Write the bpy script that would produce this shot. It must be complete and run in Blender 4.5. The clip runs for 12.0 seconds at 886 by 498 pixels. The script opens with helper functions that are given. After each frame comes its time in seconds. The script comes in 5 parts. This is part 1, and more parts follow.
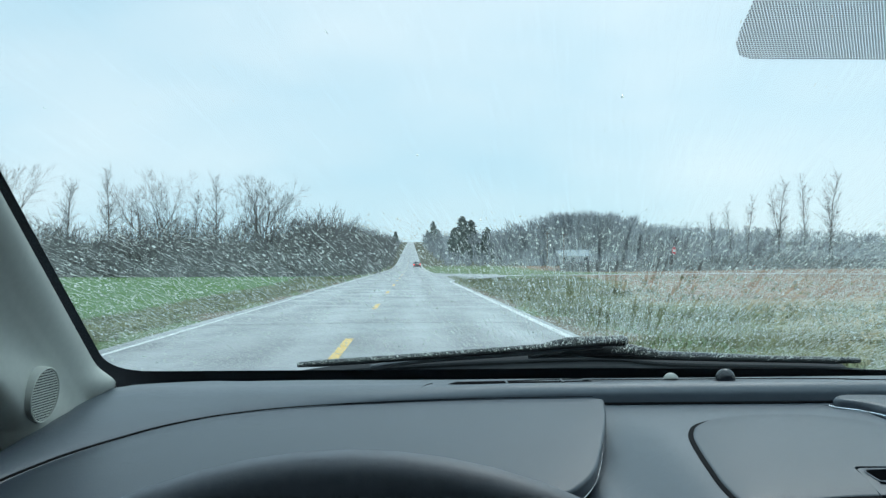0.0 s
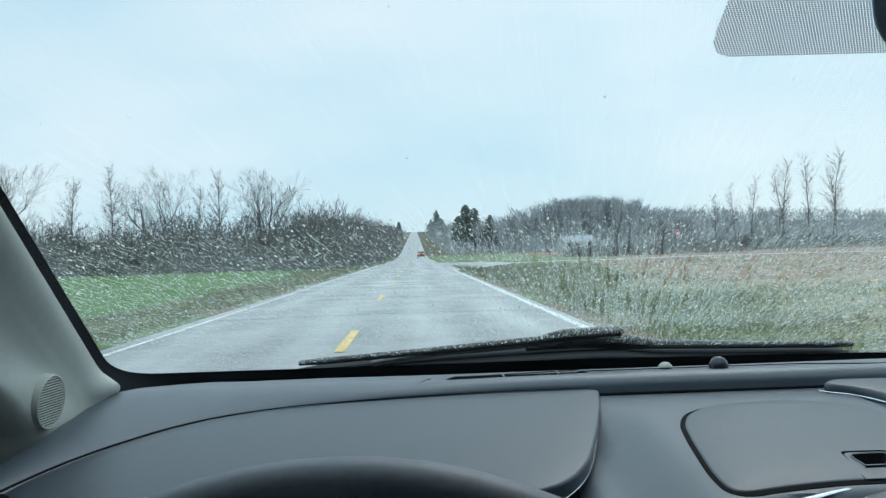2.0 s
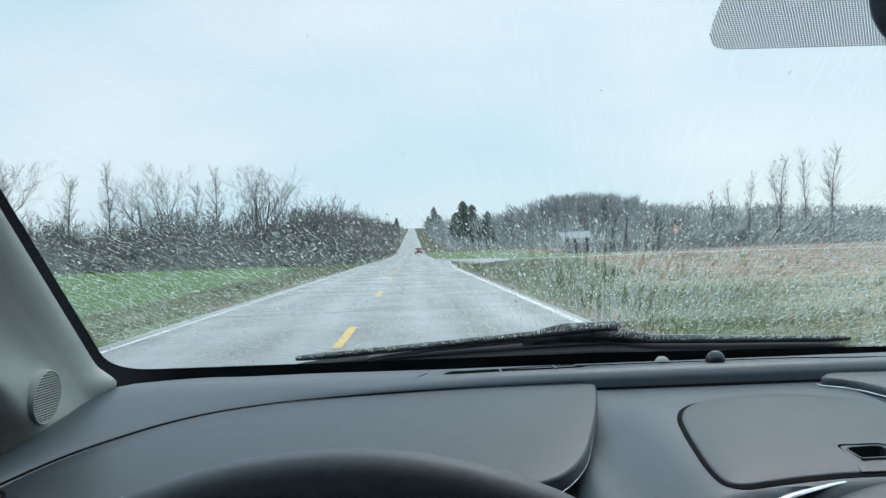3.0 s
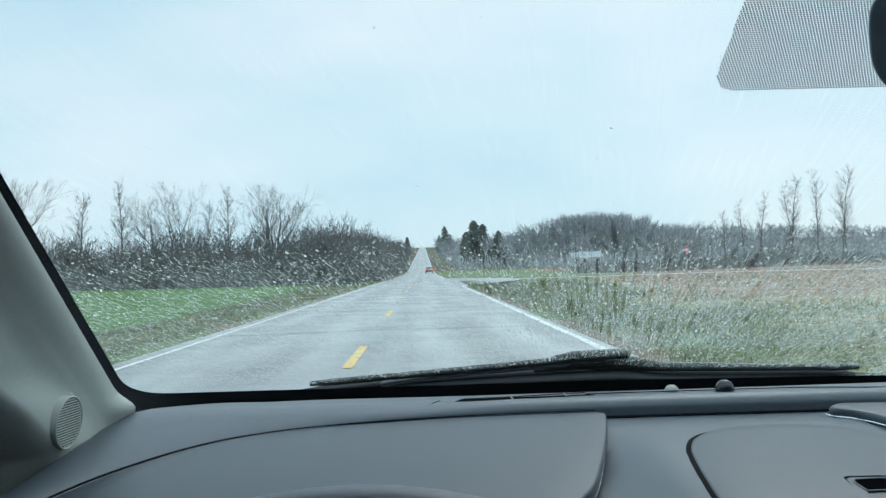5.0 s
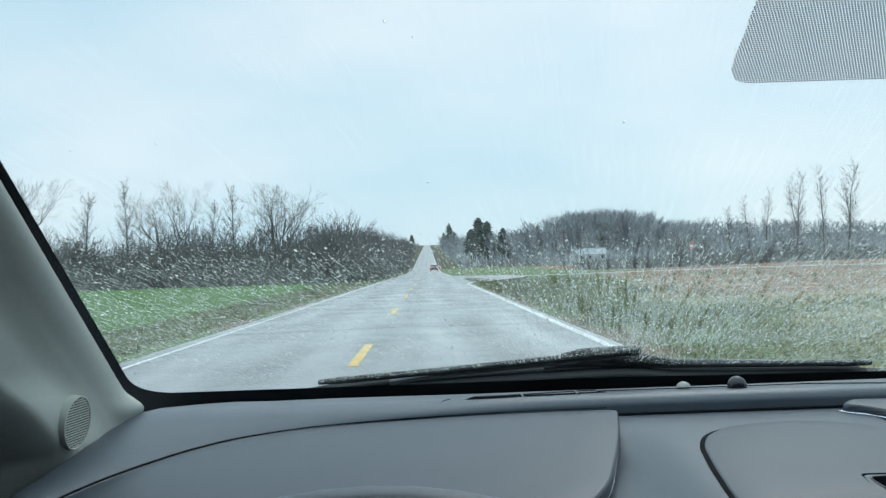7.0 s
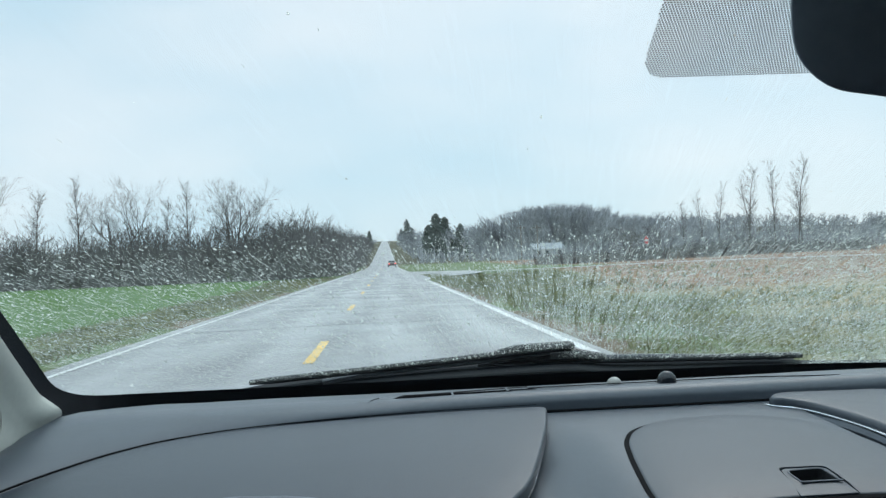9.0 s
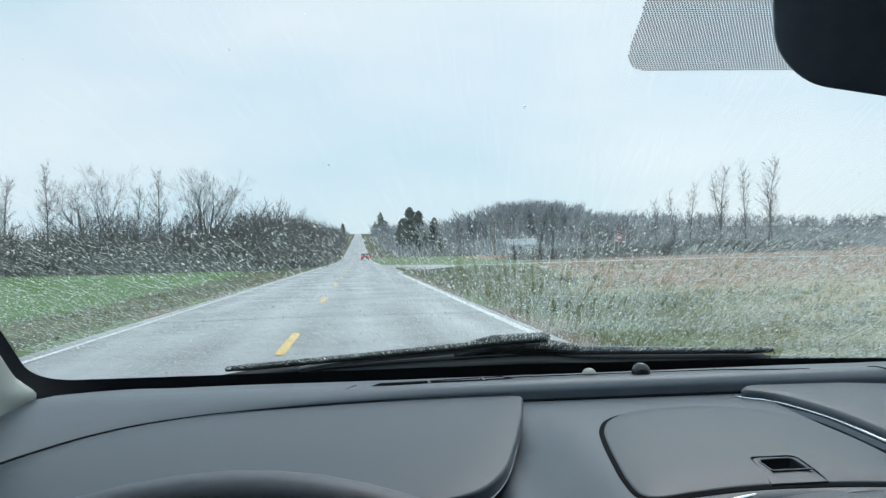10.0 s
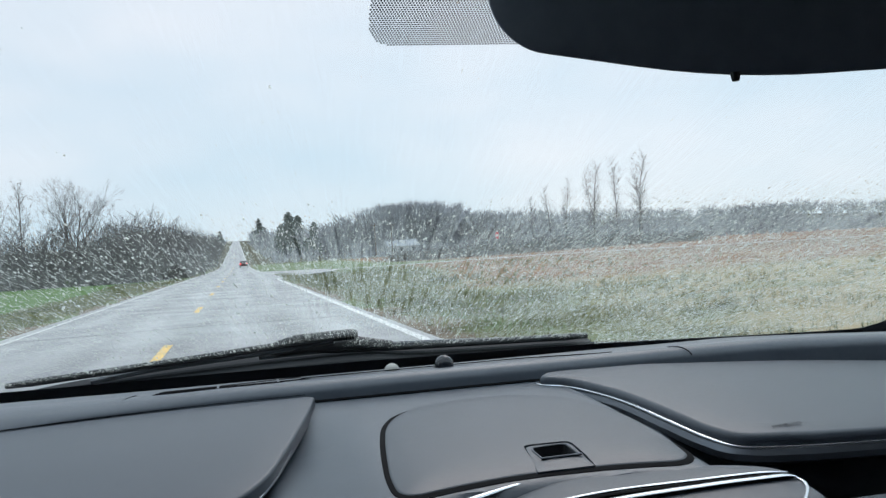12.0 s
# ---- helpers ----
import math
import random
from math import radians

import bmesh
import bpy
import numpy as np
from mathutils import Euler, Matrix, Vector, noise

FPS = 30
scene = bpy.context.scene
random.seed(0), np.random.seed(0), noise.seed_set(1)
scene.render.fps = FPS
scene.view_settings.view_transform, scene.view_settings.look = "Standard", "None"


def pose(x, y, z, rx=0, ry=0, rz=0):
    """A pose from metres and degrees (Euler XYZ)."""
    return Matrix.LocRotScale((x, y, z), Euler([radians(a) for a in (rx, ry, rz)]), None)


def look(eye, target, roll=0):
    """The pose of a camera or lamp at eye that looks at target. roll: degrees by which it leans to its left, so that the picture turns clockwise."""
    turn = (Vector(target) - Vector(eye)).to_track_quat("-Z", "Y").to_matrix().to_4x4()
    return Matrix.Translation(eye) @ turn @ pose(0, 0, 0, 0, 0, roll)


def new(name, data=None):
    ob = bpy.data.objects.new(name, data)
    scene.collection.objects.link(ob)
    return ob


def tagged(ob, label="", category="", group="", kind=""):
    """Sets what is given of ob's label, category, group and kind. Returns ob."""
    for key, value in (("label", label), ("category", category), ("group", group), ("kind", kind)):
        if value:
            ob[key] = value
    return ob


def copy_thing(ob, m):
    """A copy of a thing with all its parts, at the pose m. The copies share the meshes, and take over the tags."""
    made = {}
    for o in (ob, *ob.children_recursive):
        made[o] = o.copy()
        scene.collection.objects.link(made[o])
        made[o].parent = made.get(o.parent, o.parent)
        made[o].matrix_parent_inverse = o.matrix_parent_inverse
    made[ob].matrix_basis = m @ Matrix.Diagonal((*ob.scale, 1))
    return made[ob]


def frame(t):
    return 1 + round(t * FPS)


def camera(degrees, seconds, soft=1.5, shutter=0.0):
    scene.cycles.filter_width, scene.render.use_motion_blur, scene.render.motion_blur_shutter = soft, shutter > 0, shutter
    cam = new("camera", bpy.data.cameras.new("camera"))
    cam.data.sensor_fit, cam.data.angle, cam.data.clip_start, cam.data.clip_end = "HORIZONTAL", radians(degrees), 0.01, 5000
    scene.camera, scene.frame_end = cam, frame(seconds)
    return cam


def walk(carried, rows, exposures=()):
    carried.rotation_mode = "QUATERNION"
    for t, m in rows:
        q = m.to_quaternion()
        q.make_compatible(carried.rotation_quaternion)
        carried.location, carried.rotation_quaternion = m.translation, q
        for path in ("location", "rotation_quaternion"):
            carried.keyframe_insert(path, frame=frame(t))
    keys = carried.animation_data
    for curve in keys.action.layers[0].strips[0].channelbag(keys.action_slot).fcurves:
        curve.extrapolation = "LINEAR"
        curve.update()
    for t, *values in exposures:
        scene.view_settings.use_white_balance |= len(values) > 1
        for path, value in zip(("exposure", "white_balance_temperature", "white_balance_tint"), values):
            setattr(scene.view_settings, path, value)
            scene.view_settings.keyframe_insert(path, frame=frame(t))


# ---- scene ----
cam = camera(52.0, 12.0, soft=1.4)
PATH = [
    (0, (0.002, 0.006, 1.18), (0.072, 2.005, 1.212), -0.2),
    (0.5, (0.001, -0.003, 1.18), (0.063, 1.996, 1.205), -0.7),
    (1, (0.007, 0.005, 1.187), (0.063, 2.004, 1.206), -1.4),
    (1.5, (0.015, 0.006, 1.189), (0.073, 2.005, 1.207), -1.6),
    (2, (0.012, -0.011, 1.189), (0.073, 1.988, 1.197), -1.8),
    (2.5, (0.019, -0.004, 1.178), (0.084, 1.995, 1.177), -1.8),
    (3, (0.013, -0.01, 1.187), (0.079, 1.989, 1.187), -1.9),
    (5, (0.01, -0.029, 1.198), (0.054, 1.97, 1.241), -1.6),
    (5.5, (0.012, -0.022, 1.197), (0.052, 1.977, 1.24), -1.9),
    (6, (0.005, -0.017, 1.197), (0.039, 1.982, 1.238), -1.9),
    (6.5, (0.0, -0.021, 1.198), (0.029, 1.978, 1.239), -1.7),
    (8.5, (0.037, -0.014, 1.196), (0.107, 1.985, 1.218), -3.5),
    (9, (0.038, -0.009, 1.198), (0.164, 1.987, 1.223), -2.4),
    (9.5, (0.032, -0.009, 1.197), (0.198, 1.984, 1.215), -1.9),
    (10, (0.031, -0.014, 1.193), (0.215, 1.978, 1.203), -1.4),
    (10.5, (0.047, 0.005, 1.169), (0.261, 1.994, 1.175), -1.9),
    (11, (0.066, 0.013, 1.168), (0.34, 1.994, 1.165), -1.9),
    (11.5, (0.104, 0.007, 1.183), (0.438, 1.979, 1.171), -2.6),
    (12, (0.132, 0.014, 1.179), (0.573, 1.965, 1.182), -3.6),
]
walk(cam, [(t, look(eye, aim, roll)) for t, eye, aim, roll in PATH], [(0.0, 0.0, 6150, 3), (1.5, 0.0, 6210, 5), (2.0, 0.0, 6310, 6.5), (2.6, 0.0, 6500, 10), (3.0, 0.0, 6500, 10), (5.0, 0.0, 6320, 6.5), (6.2, 0.0, 6360, 7), (8.5, 0.0, 6490, 10), (9.5, 0.0, 6550, 11), (10.5, 0.0, 6620, 13), (12.0, 0.0, 6750, 18)])

# ---- sky and light: overcast, rain in the air ----
SUN_EL, SUN_ROT = radians(38), radians(25)
world = bpy.data.worlds.new("sky")
scene.world = world
world.use_nodes = True
wn, wl = world.node_tree.nodes, world.node_tree.links
wn.clear()
w_out = wn.new("ShaderNodeOutputWorld")
w_sky = wn.new("ShaderNodeTexSky")
w_sky.sky_type = "NISHITA"
w_sky.sun_disc = False
w_sky.sun_elevation, w_sky.sun_rotation = SUN_EL, SUN_ROT
w_bg1 = wn.new("ShaderNodeBackground")
w_bg1.inputs["Strength"].default_value = 0.08
wl.new(w_sky.outputs["Color"], w_bg1.inputs["Color"])
# cloud deck: soft grey-white billows with pale blue between them
w_tc = wn.new("ShaderNodeTexCoord")
w_map = wn.new("ShaderNodeMapping")
w_map.inputs["Scale"].default_value = (1.0, 1.0, 2.6)
w_noise = wn.new("ShaderNodeTexNoise")
w_noise.inputs["Scale"].default_value = 2.3
w_noise.inputs["Detail"].default_value = 4.0
w_noise.inputs["Roughness"].default_value = 0.45
w_ramp = wn.new("ShaderNodeValToRGB")
w_ramp.color_ramp.elements[0].position, w_ramp.color_ramp.elements[0].color = 0.36, (0.565, 0.78, 0.915, 1)
w_ramp.color_ramp.elements[1].position, w_ramp.color_ramp.elements[1].color = 0.66, (0.795, 0.905, 0.985, 1)
w_bg2 = wn.new("ShaderNodeBackground")
w_bg2.inputs["Strength"].default_value = 0.95
w_mix = wn.new("ShaderNodeMixShader")
w_mix.inputs["Fac"].default_value = 0.88
wl.new(w_tc.outputs["Generated"], w_map.inputs["Vector"])
wl.new(w_map.outputs["Vector"], w_noise.inputs["Vector"])
wl.new(w_noise.outputs["Fac"], w_ramp.inputs["Fac"])
wl.new(w_ramp.outputs["Color"], w_bg2.inputs["Color"])
# an overcast sky is about twice as bright overhead as near the horizon
w_sep, w_up = wn.new("ShaderNodeSeparateXYZ"), wn.new("ShaderNodeMapRange")
w_up.inputs["From Min"].default_value, w_up.inputs["From Max"].default_value = 0.28, 1.0
w_up.inputs["To Min"].default_value, w_up.inputs["To Max"].default_value = 1.06, 2.3
wl.new(w_tc.outputs["Generated"], w_sep.inputs[0])
wl.new(w_sep.outputs["Z"], w_up.inputs["Value"])
wl.new(w_up.outputs["Result"], w_bg2.inputs["Strength"])
wl.new(w_bg1.outputs[0], w_mix.inputs[1])
wl.new(w_bg2.outputs[0], w_mix.inputs[2])
wl.new(w_mix.outputs[0], w_out.inputs["Surface"])

sun = new("sun", bpy.data.lights.new("sun", "SUN"))
sun.data.energy, sun.data.angle, sun.data.color = 0.6, radians(25), (1.0, 0.97, 0.93)
sun.matrix_world = look((60 * math.sin(SUN_ROT), 60 * math.cos(SUN_ROT), 60), (0, 0, 0))

# ---- helpers of this scene ----
def material(name, colour, rough=0.6, metal=0.0, vary=0.15, scale=8.0, bump=0.0, bump_scale=60.0, spec=0.5, coat=0.0):
    """A painted or plastic surface with grain at two scales."""
    m = bpy.data.materials.new(name)
    m.use_nodes = True
    n, l = m.node_tree.nodes, m.node_tree.links
    b = n["Principled BSDF"]
    b.inputs["Roughness"].default_value, b.inputs["Metallic"].default_value = rough, metal
    b.inputs["Specular IOR Level"].default_value = spec
    b.inputs["Coat Weight"].default_value = coat
    tc = n.new("ShaderNodeTexCoord")
    na, nb = n.new("ShaderNodeTexNoise"), n.new("ShaderNodeTexNoise")
    na.inputs["Scale"].default_value, nb.inputs["Scale"].default_value = scale, scale * 9.7
    na.inputs["Detail"].default_value = nb.inputs["Detail"].default_value = 3
    add = n.new("ShaderNodeMath")
    add.operation = "ADD"
    ramp = n.new("ShaderNodeValToRGB")
    lo = tuple(c * (1 - vary) for c in colour)
    hi = tuple(min(1, c * (1 + vary)) for c in colour)
    ramp.color_ramp.elements[0].position, ramp.color_ramp.elements[0].color = 0.36, (*lo, 1)
    ramp.color_ramp.elements[1].position, ramp.color_ramp.elements[1].color = 0.64, (*hi, 1)
    half = n.new("ShaderNodeMath")
    half.operation = "MULTIPLY"
    half.inputs[1].default_value = 0.5
    l.new(tc.outputs["Object"], na.inputs["Vector"])
    l.new(tc.outputs["Object"], nb.inputs["Vector"])
    l.new(na.outputs["Fac"], add.inputs[0])
    l.new(nb.outputs["Fac"], add.inputs[1])
    l.new(add.outputs[0], half.inputs[0])
    l.new(half.outputs[0], ramp.inputs["Fac"])
    l.new(ramp.outputs["Color"], b.inputs["Base Color"])
    if bump:
        nc, bu = n.new("ShaderNodeTexNoise"), n.new("ShaderNodeBump")
        nc.inputs["Scale"].default_value, nc.inputs["Detail"].default_value = bump_scale, 3
        bu.inputs["Strength"].default_value, bu.inputs["Distance"].default_value = bump, 1.0 / bump_scale
        l.new(tc.outputs["Object"], nc.inputs["Vector"])
        l.new(nc.outputs["Fac"], bu.inputs["Height"])
        l.new(bu.outputs["Normal"], b.inputs["Normal"])
    return m


def part(name, bm, mat, parent=None, label="", smooth=True):
    """Links a bmesh (or a mesh) as one object under a thing or a part."""
    if isinstance(bm, bpy.types.Mesh):
        me = bm
    else:
        me = bpy.data.meshes.new(name)
        bmesh.ops.recalc_face_normals(bm, faces=bm.faces)
        bm.to_mesh(me)
        bm.free()
    if not me.materials:
        me.materials.append(mat)
    if smooth:
        me.polygons.foreach_set("use_smooth", [True] * len(me.polygons))
        me.set_sharp_from_angle(angle=radians(38))
    ob = new(name, me)
    if parent is not None:
        ob.parent = parent
    if label:
        ob["label"] = label
    return ob


def thing(name, label, category, at=(0, 0, 0), group="", kind=""):
    ob = new(name)
    ob.location = at
    return tagged(ob, label, category, group, kind)


def spline(pts, n=6, closed=True):
    """A smooth line through a few points (Catmull-Rom)."""
    p = [Vector(q) for q in pts]
    out = []
    m = len(p)
    for i in range(m if closed else m - 1):
        if closed:
            a, b, c, d = p[i - 1], p[i], p[(i + 1) % m], p[(i + 2) % m]
        else:
            a, b, c, d = p[max(i - 1, 0)], p[i], p[i + 1], p[min(i + 2, m - 1)]
        for k in range(n):
            t = k / n
            out.append(0.5 * ((2 * b) + (c - a) * t + (2 * a - 5 * b + 4 * c - d) * t * t + (3 * b - a - 3 * c + d) * t ** 3))
    if not closed:
        out.append(p[-1])
    return out


def rounded(outline, r=0.01, n=5):
    """Rounds the corners of a closed outline of 2D points; a third value of a point is its own radius."""
    out = []
    m = len(outline)
    for i in range(m):
        p = Vector(outline[i][:2])
        a, b = Vector(outline[i - 1][:2]), Vector(outline[(i + 1) % m][:2])
        rr = outline[i][2] if len(outline[i]) > 2 else r
        rr = min(rr, (a - p).length * 0.48, (b - p).length * 0.48)
        s, e = p + (a - p).normalized() * rr, p + (b - p).normalized() * rr
        for k in range(n + 1):
            t = k / n
            out.append(s * (1 - t) ** 2 + p * 2 * t * (1 - t) + e * t * t)
    return out


def plate(outline, top, thick, edge=0.003, crown=0.0):
    """A pad with a rounded rim: 2D outline, z of its top (a number or a function of x, y), thickness, rim radius."""
    bm = bmesh.new()
    h = top if callable(top) else (lambda x, y: top)
    pts = [Vector(p[:2]) for p in outline]
    mid = sum(pts, Vector((0, 0))) / len(pts)
    size = max((p - mid).length for p in pts)
    rings = []
    levels = [(0.0, -thick)] + [(edge * (1 - math.cos(a)), -edge * (1 - math.sin(a))) for a in (0, 0.4, 0.8, 1.2, math.pi / 2)]
    for inset, dz in levels:
        ring = []
        for p in pts:
            d = (mid - p)
            q = p + d.normalized() * inset
            ring.append(bm.verts.new((q.x, q.y, h(q.x, q.y) + dz)))
        rings.append(ring)
    for f in (0.85, 0.6, 0.3):
        ring = []
        for v in rings[len(levels) - 1]:
            q = mid + (Vector(v.co[:2]) - mid) * f
            ring.append(bm.verts.new((q.x, q.y, h(q.x, q.y) + crown * (1 - f * f))))
        rings.append(ring)
    m = len(pts)
    for a, b in zip(rings, rings[1:]):
        for i in range(m):
            bm.faces.new((a[i], a[(i + 1) % m], b[(i + 1) % m], b[i]))
    c = bm.verts.new((mid.x, mid.y, h(mid.x, mid.y) + crown))
    for i in range(m):
        bm.faces.new((rings[-1][i], rings[-1][(i + 1) % m], c))
    bm.faces.new(list(reversed(rings[0])))
    return bm


def sheet(us, vs, fn, thick=None):
    """A grid surface fn(u, v) -> (x, y, z)."""
    bm = bmesh.new()
    g = [[bm.verts.new(fn(u, v)) for v in vs] for u in us]
    for i in range(len(us) - 1):
        for j in range(len(vs) - 1):
            bm.faces.new((g[i][j], g[i + 1][j], g[i + 1][j + 1], g[i][j + 1]))
    if thick:
        bmesh.ops.recalc_face_normals(bm, faces=bm.faces)
        bmesh.ops.solidify(bm, geom=bm.faces[:], thickness=thick)
    return bm


def box(bm, lo, hi, bevel=0.0):
    r = bmesh.ops.create_cube(bm, size=1, matrix=Matrix.Translation([(a + b) / 2 for a, b in zip(lo, hi)]) @ Matrix.Diagonal([b - a for a, b in zip(lo, hi)] + [1]))
    if bevel:
        es = list({e for v in r["verts"] for e in v.link_edges})
        bmesh.ops.bevel(bm, geom=es, offset=bevel, segments=2, affect="EDGES", profile=0.5)
    return bm


def tube(path, radius, sides=10, squash=1.0, bm=None):
    """A tube along a path; radius is a number or one for each point."""
    bm = bm or bmesh.new()
    path = [Vector(p) for p in path]
    rs = radius if isinstance(radius, (list, tuple)) else [radius] * len(path)
    rings = []
    up = Vector((0.13, 0.21, 0.97))
    for i, p in enumerate(path):
        d = (path[min(i + 1, len(path) - 1)] - path[max(i - 1, 0)]).normalized()
        a = d.cross(up).normalized()
        b = a.cross(d)
        rings.append([bm.verts.new(p + (a * math.cos(k * 2 * math.pi / sides) + b * squash * math.sin(k * 2 * math.pi / sides)) * rs[i]) for k in range(sides)])
    for a, b in zip(rings, rings[1:]):
        for k in range(sides):
            bm.faces.new((a[k], a[(k + 1) % sides], b[(k + 1) % sides], b[k]))
    bm.faces.new(rings[0])
    bm.faces.new(rings[-1])
    return bm


def smooth(a, b, x):
    t = min(1.0, max(0.0, (x - a) / (b - a)))
    return t * t * (3 - 2 * t)


def frange(a, b, n):
    return [a + (b - a) * i / (n - 1) for i in range(n)]


# ---- materials ----
M_PAD = material("dash_vinyl", (0.070, 0.086, 0.104), 0.38, vary=0.07, scale=22, bump=0.28, bump_scale=900)
M_LID = material("dash_lid_vinyl", (0.038, 0.050, 0.065), 0.38, vary=0.06, scale=22, bump=0.25, bump_scale=900)
M_DARK = material("black_plastic", (0.018, 0.02, 0.023), 0.5, vary=0.1, scale=20, bump=0.1, bump_scale=500)
# Near-black, so the shade inside gaps and recesses sits in the colour.
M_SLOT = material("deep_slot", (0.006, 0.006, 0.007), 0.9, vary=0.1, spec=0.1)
M_CHROME = material("satin_chrome", (0.62, 0.65, 0.68), 0.22, metal=1.0, vary=0.03)
M_TRIM = material("pillar_trim_grain", (0.54, 0.55, 0.50), 0.7, vary=0.04, scale=18, bump=0.2, bump_scale=1100)
M_FRIT = material("black_ceramic", (0.12, 0.14, 0.165), 0.12, vary=0.1)
M_RUBBER = material("wiper_rubber", (0.018, 0.019, 0.02), 0.42, vary=0.2, scale=40)
M_LEATHER = material("wheel_leather", (0.21, 0.25, 0.30), 0.5, vary=0.1, scale=25, bump=0.06, bump_scale=900)
M_MIRROR_FACE = material("mirror_face", (0.22, 0.27, 0.33), 0.36, vary=0.08)
M_WHITE_LENS = material("milky_sensor", (0.36, 0.36, 0.335), 0.3, vary=0.03)
M_LINER = material("headliner_cloth", (0.28, 0.28, 0.27), 0.9, vary=0.06, scale=30, bump=0.3, bump_scale=600)
M_TROUGH = material("cowl_plastic", (0.11, 0.12, 0.135), 0.42, vary=0.1, scale=20)
M_PANE_GLOSS = material("display_glass", (0.03, 0.034, 0.04), 0.06, vary=0.05)
M_ARM = material("painted_wiper_arm", (0.055, 0.062, 0.07), 0.3, vary=0.1, scale=30)
M_COWL = material("cowl_plastic_outer", (0.008, 0.010, 0.012), 0.7, vary=0.2, scale=25, spec=0.15)
M_BALL = material("gloss_black_dome", (0.012, 0.015, 0.02), 0.14, vary=0.05)
M_SATIN = material("satin_dark_metal", (0.10, 0.11, 0.125), 0.34, metal=0.85, vary=0.05)
M_EMBOSS = material("embossed_vinyl", (0.026, 0.032, 0.04), 0.4, vary=0.05)
M_BORDER = material("black_ceramic_border", (0.02, 0.027, 0.035), 0.2, vary=0.1)
M_CARPET = material("cabin_carpet", (0.03, 0.03, 0.032), 0.95, vary=0.2, scale=30)


def glass_film():
    """Thin wet glass: clear, with a little sheen, and a mist of fine drops in wind-drawn streaks above the wipers."""
    m = bpy.data.materials.new("wet_glass")
    m.use_nodes = True
    n, l = m.node_tree.nodes, m.node_tree.links
    n.remove(n["Principled BSDF"])
    out = n["Material Output"]
    tr, gl, ts = n.new("ShaderNodeBsdfTransparent"), n.new("ShaderNodeBsdfGlossy"), n.new("ShaderNodeBsdfTranslucent")
    tr.inputs["Color"].default_value = (0.95, 0.98, 0.975, 1)
    gl.inputs["Roughness"].default_value = 0.02
    ts.inputs["Color"].default_value = (0.76, 0.85, 0.80, 1)

    def calc(op, *vals):
        q = n.new("ShaderNodeMath")
        q.operation = op
        for i, v in enumerate(vals):
            if isinstance(v, (int, float)):
                q.inputs[i].default_value = v
            else:
                l.new(v, q.inputs[i])
        return q.outputs[0]

    def span(v, a, b, c, d):
        q = n.new("ShaderNodeMapRange")
        q.interpolation_type = "SMOOTHSTEP"
        for k, w in zip(("From Min", "From Max", "To Min", "To Max"), (a, b, c, d)):
            q.inputs[k].default_value = w
        l.new(v, q.inputs["Value"])
        return q.outputs["Result"]

    tc, sep = n.new("ShaderNodeTexCoord"), n.new("ShaderNodeSeparateXYZ")
    l.new(tc.outputs["Object"], sep.inputs[0])
    dx = calc("SUBTRACT", sep.outputs["X"], 0.33)
    dy = calc("SUBTRACT", 1.62, sep.outputs["Y"])
    ang = calc("ARCTAN2", dy, dx)
    rad = calc("SQRT", calc("ADD", calc("MULTIPLY", dx, dx), calc("MULTIPLY", dy, dy)))
    cmb = n.new("ShaderNodeCombineXYZ")
    l.new(calc("MULTIPLY", ang, 95.0), cmb.inputs[0])
    l.new(calc("MULTIPLY", rad, 9.0), cmb.inputs[1])
    streak, fleck, cloud = n.new("ShaderNodeTexNoise"), n.new("ShaderNodeTexNoise"), n.new("ShaderNodeTexNoise")
    streak.inputs["Scale"].default_value, streak.inputs["Detail"].default_value = 1.6, 3.0
    fleck.inputs["Scale"].default_value, fleck.inputs["Detail"].default_value = 560.0, 1.0
    cloud.inputs["Scale"].default_value, cloud.inputs["Detail"].default_value = 9.0, 4.0
    l.new(cmb.outputs[0], streak.inputs["Vector"])
    l.new(tc.outputs["Object"], fleck.inputs["Vector"])
    l.new(tc.outputs["Object"], cloud.inputs["Vector"])
    amount = calc("MULTIPLY", span(streak.outputs["Fac"], 0.37, 0.48, 0.08, 1.05), span(fleck.outputs["Fac"], 0.42, 0.66, 0.75, 1.45))
    amount = calc("MULTIPLY", amount, span(cloud.outputs["Fac"], 0.3, 0.7, 0.7, 1.15))
    foot = calc("MAXIMUM", span(sep.outputs["Y"], 1.075, 1.105, 1.0, 0.05), span(sep.outputs["X"], 0.55, 0.64, 0.0, 0.8))
    low = calc("MULTIPLY", span(sep.outputs["Y"], 0.80, 0.98, 0.03, 0.15), foot)
    low = calc("MULTIPLY", low, span(sep.outputs["X"], -0.05, 0.30, 0.6, 1.2))
    a, b = n.new("ShaderNodeMixShader"), n.new("ShaderNodeMixShader")
    l.new(calc("MULTIPLY", amount, low), a.inputs["Fac"])
    l.new(tr.outputs[0], a.inputs[1])
    l.new(ts.outputs[0], a.inputs[2])
    b.inputs["Fac"].default_value = 0.02
    l.new(a.outputs[0], b.inputs[1])
    l.new(gl.outputs[0], b.inputs[2])
    l.new(b.outputs[0], out.inputs["Surface"])
    return m


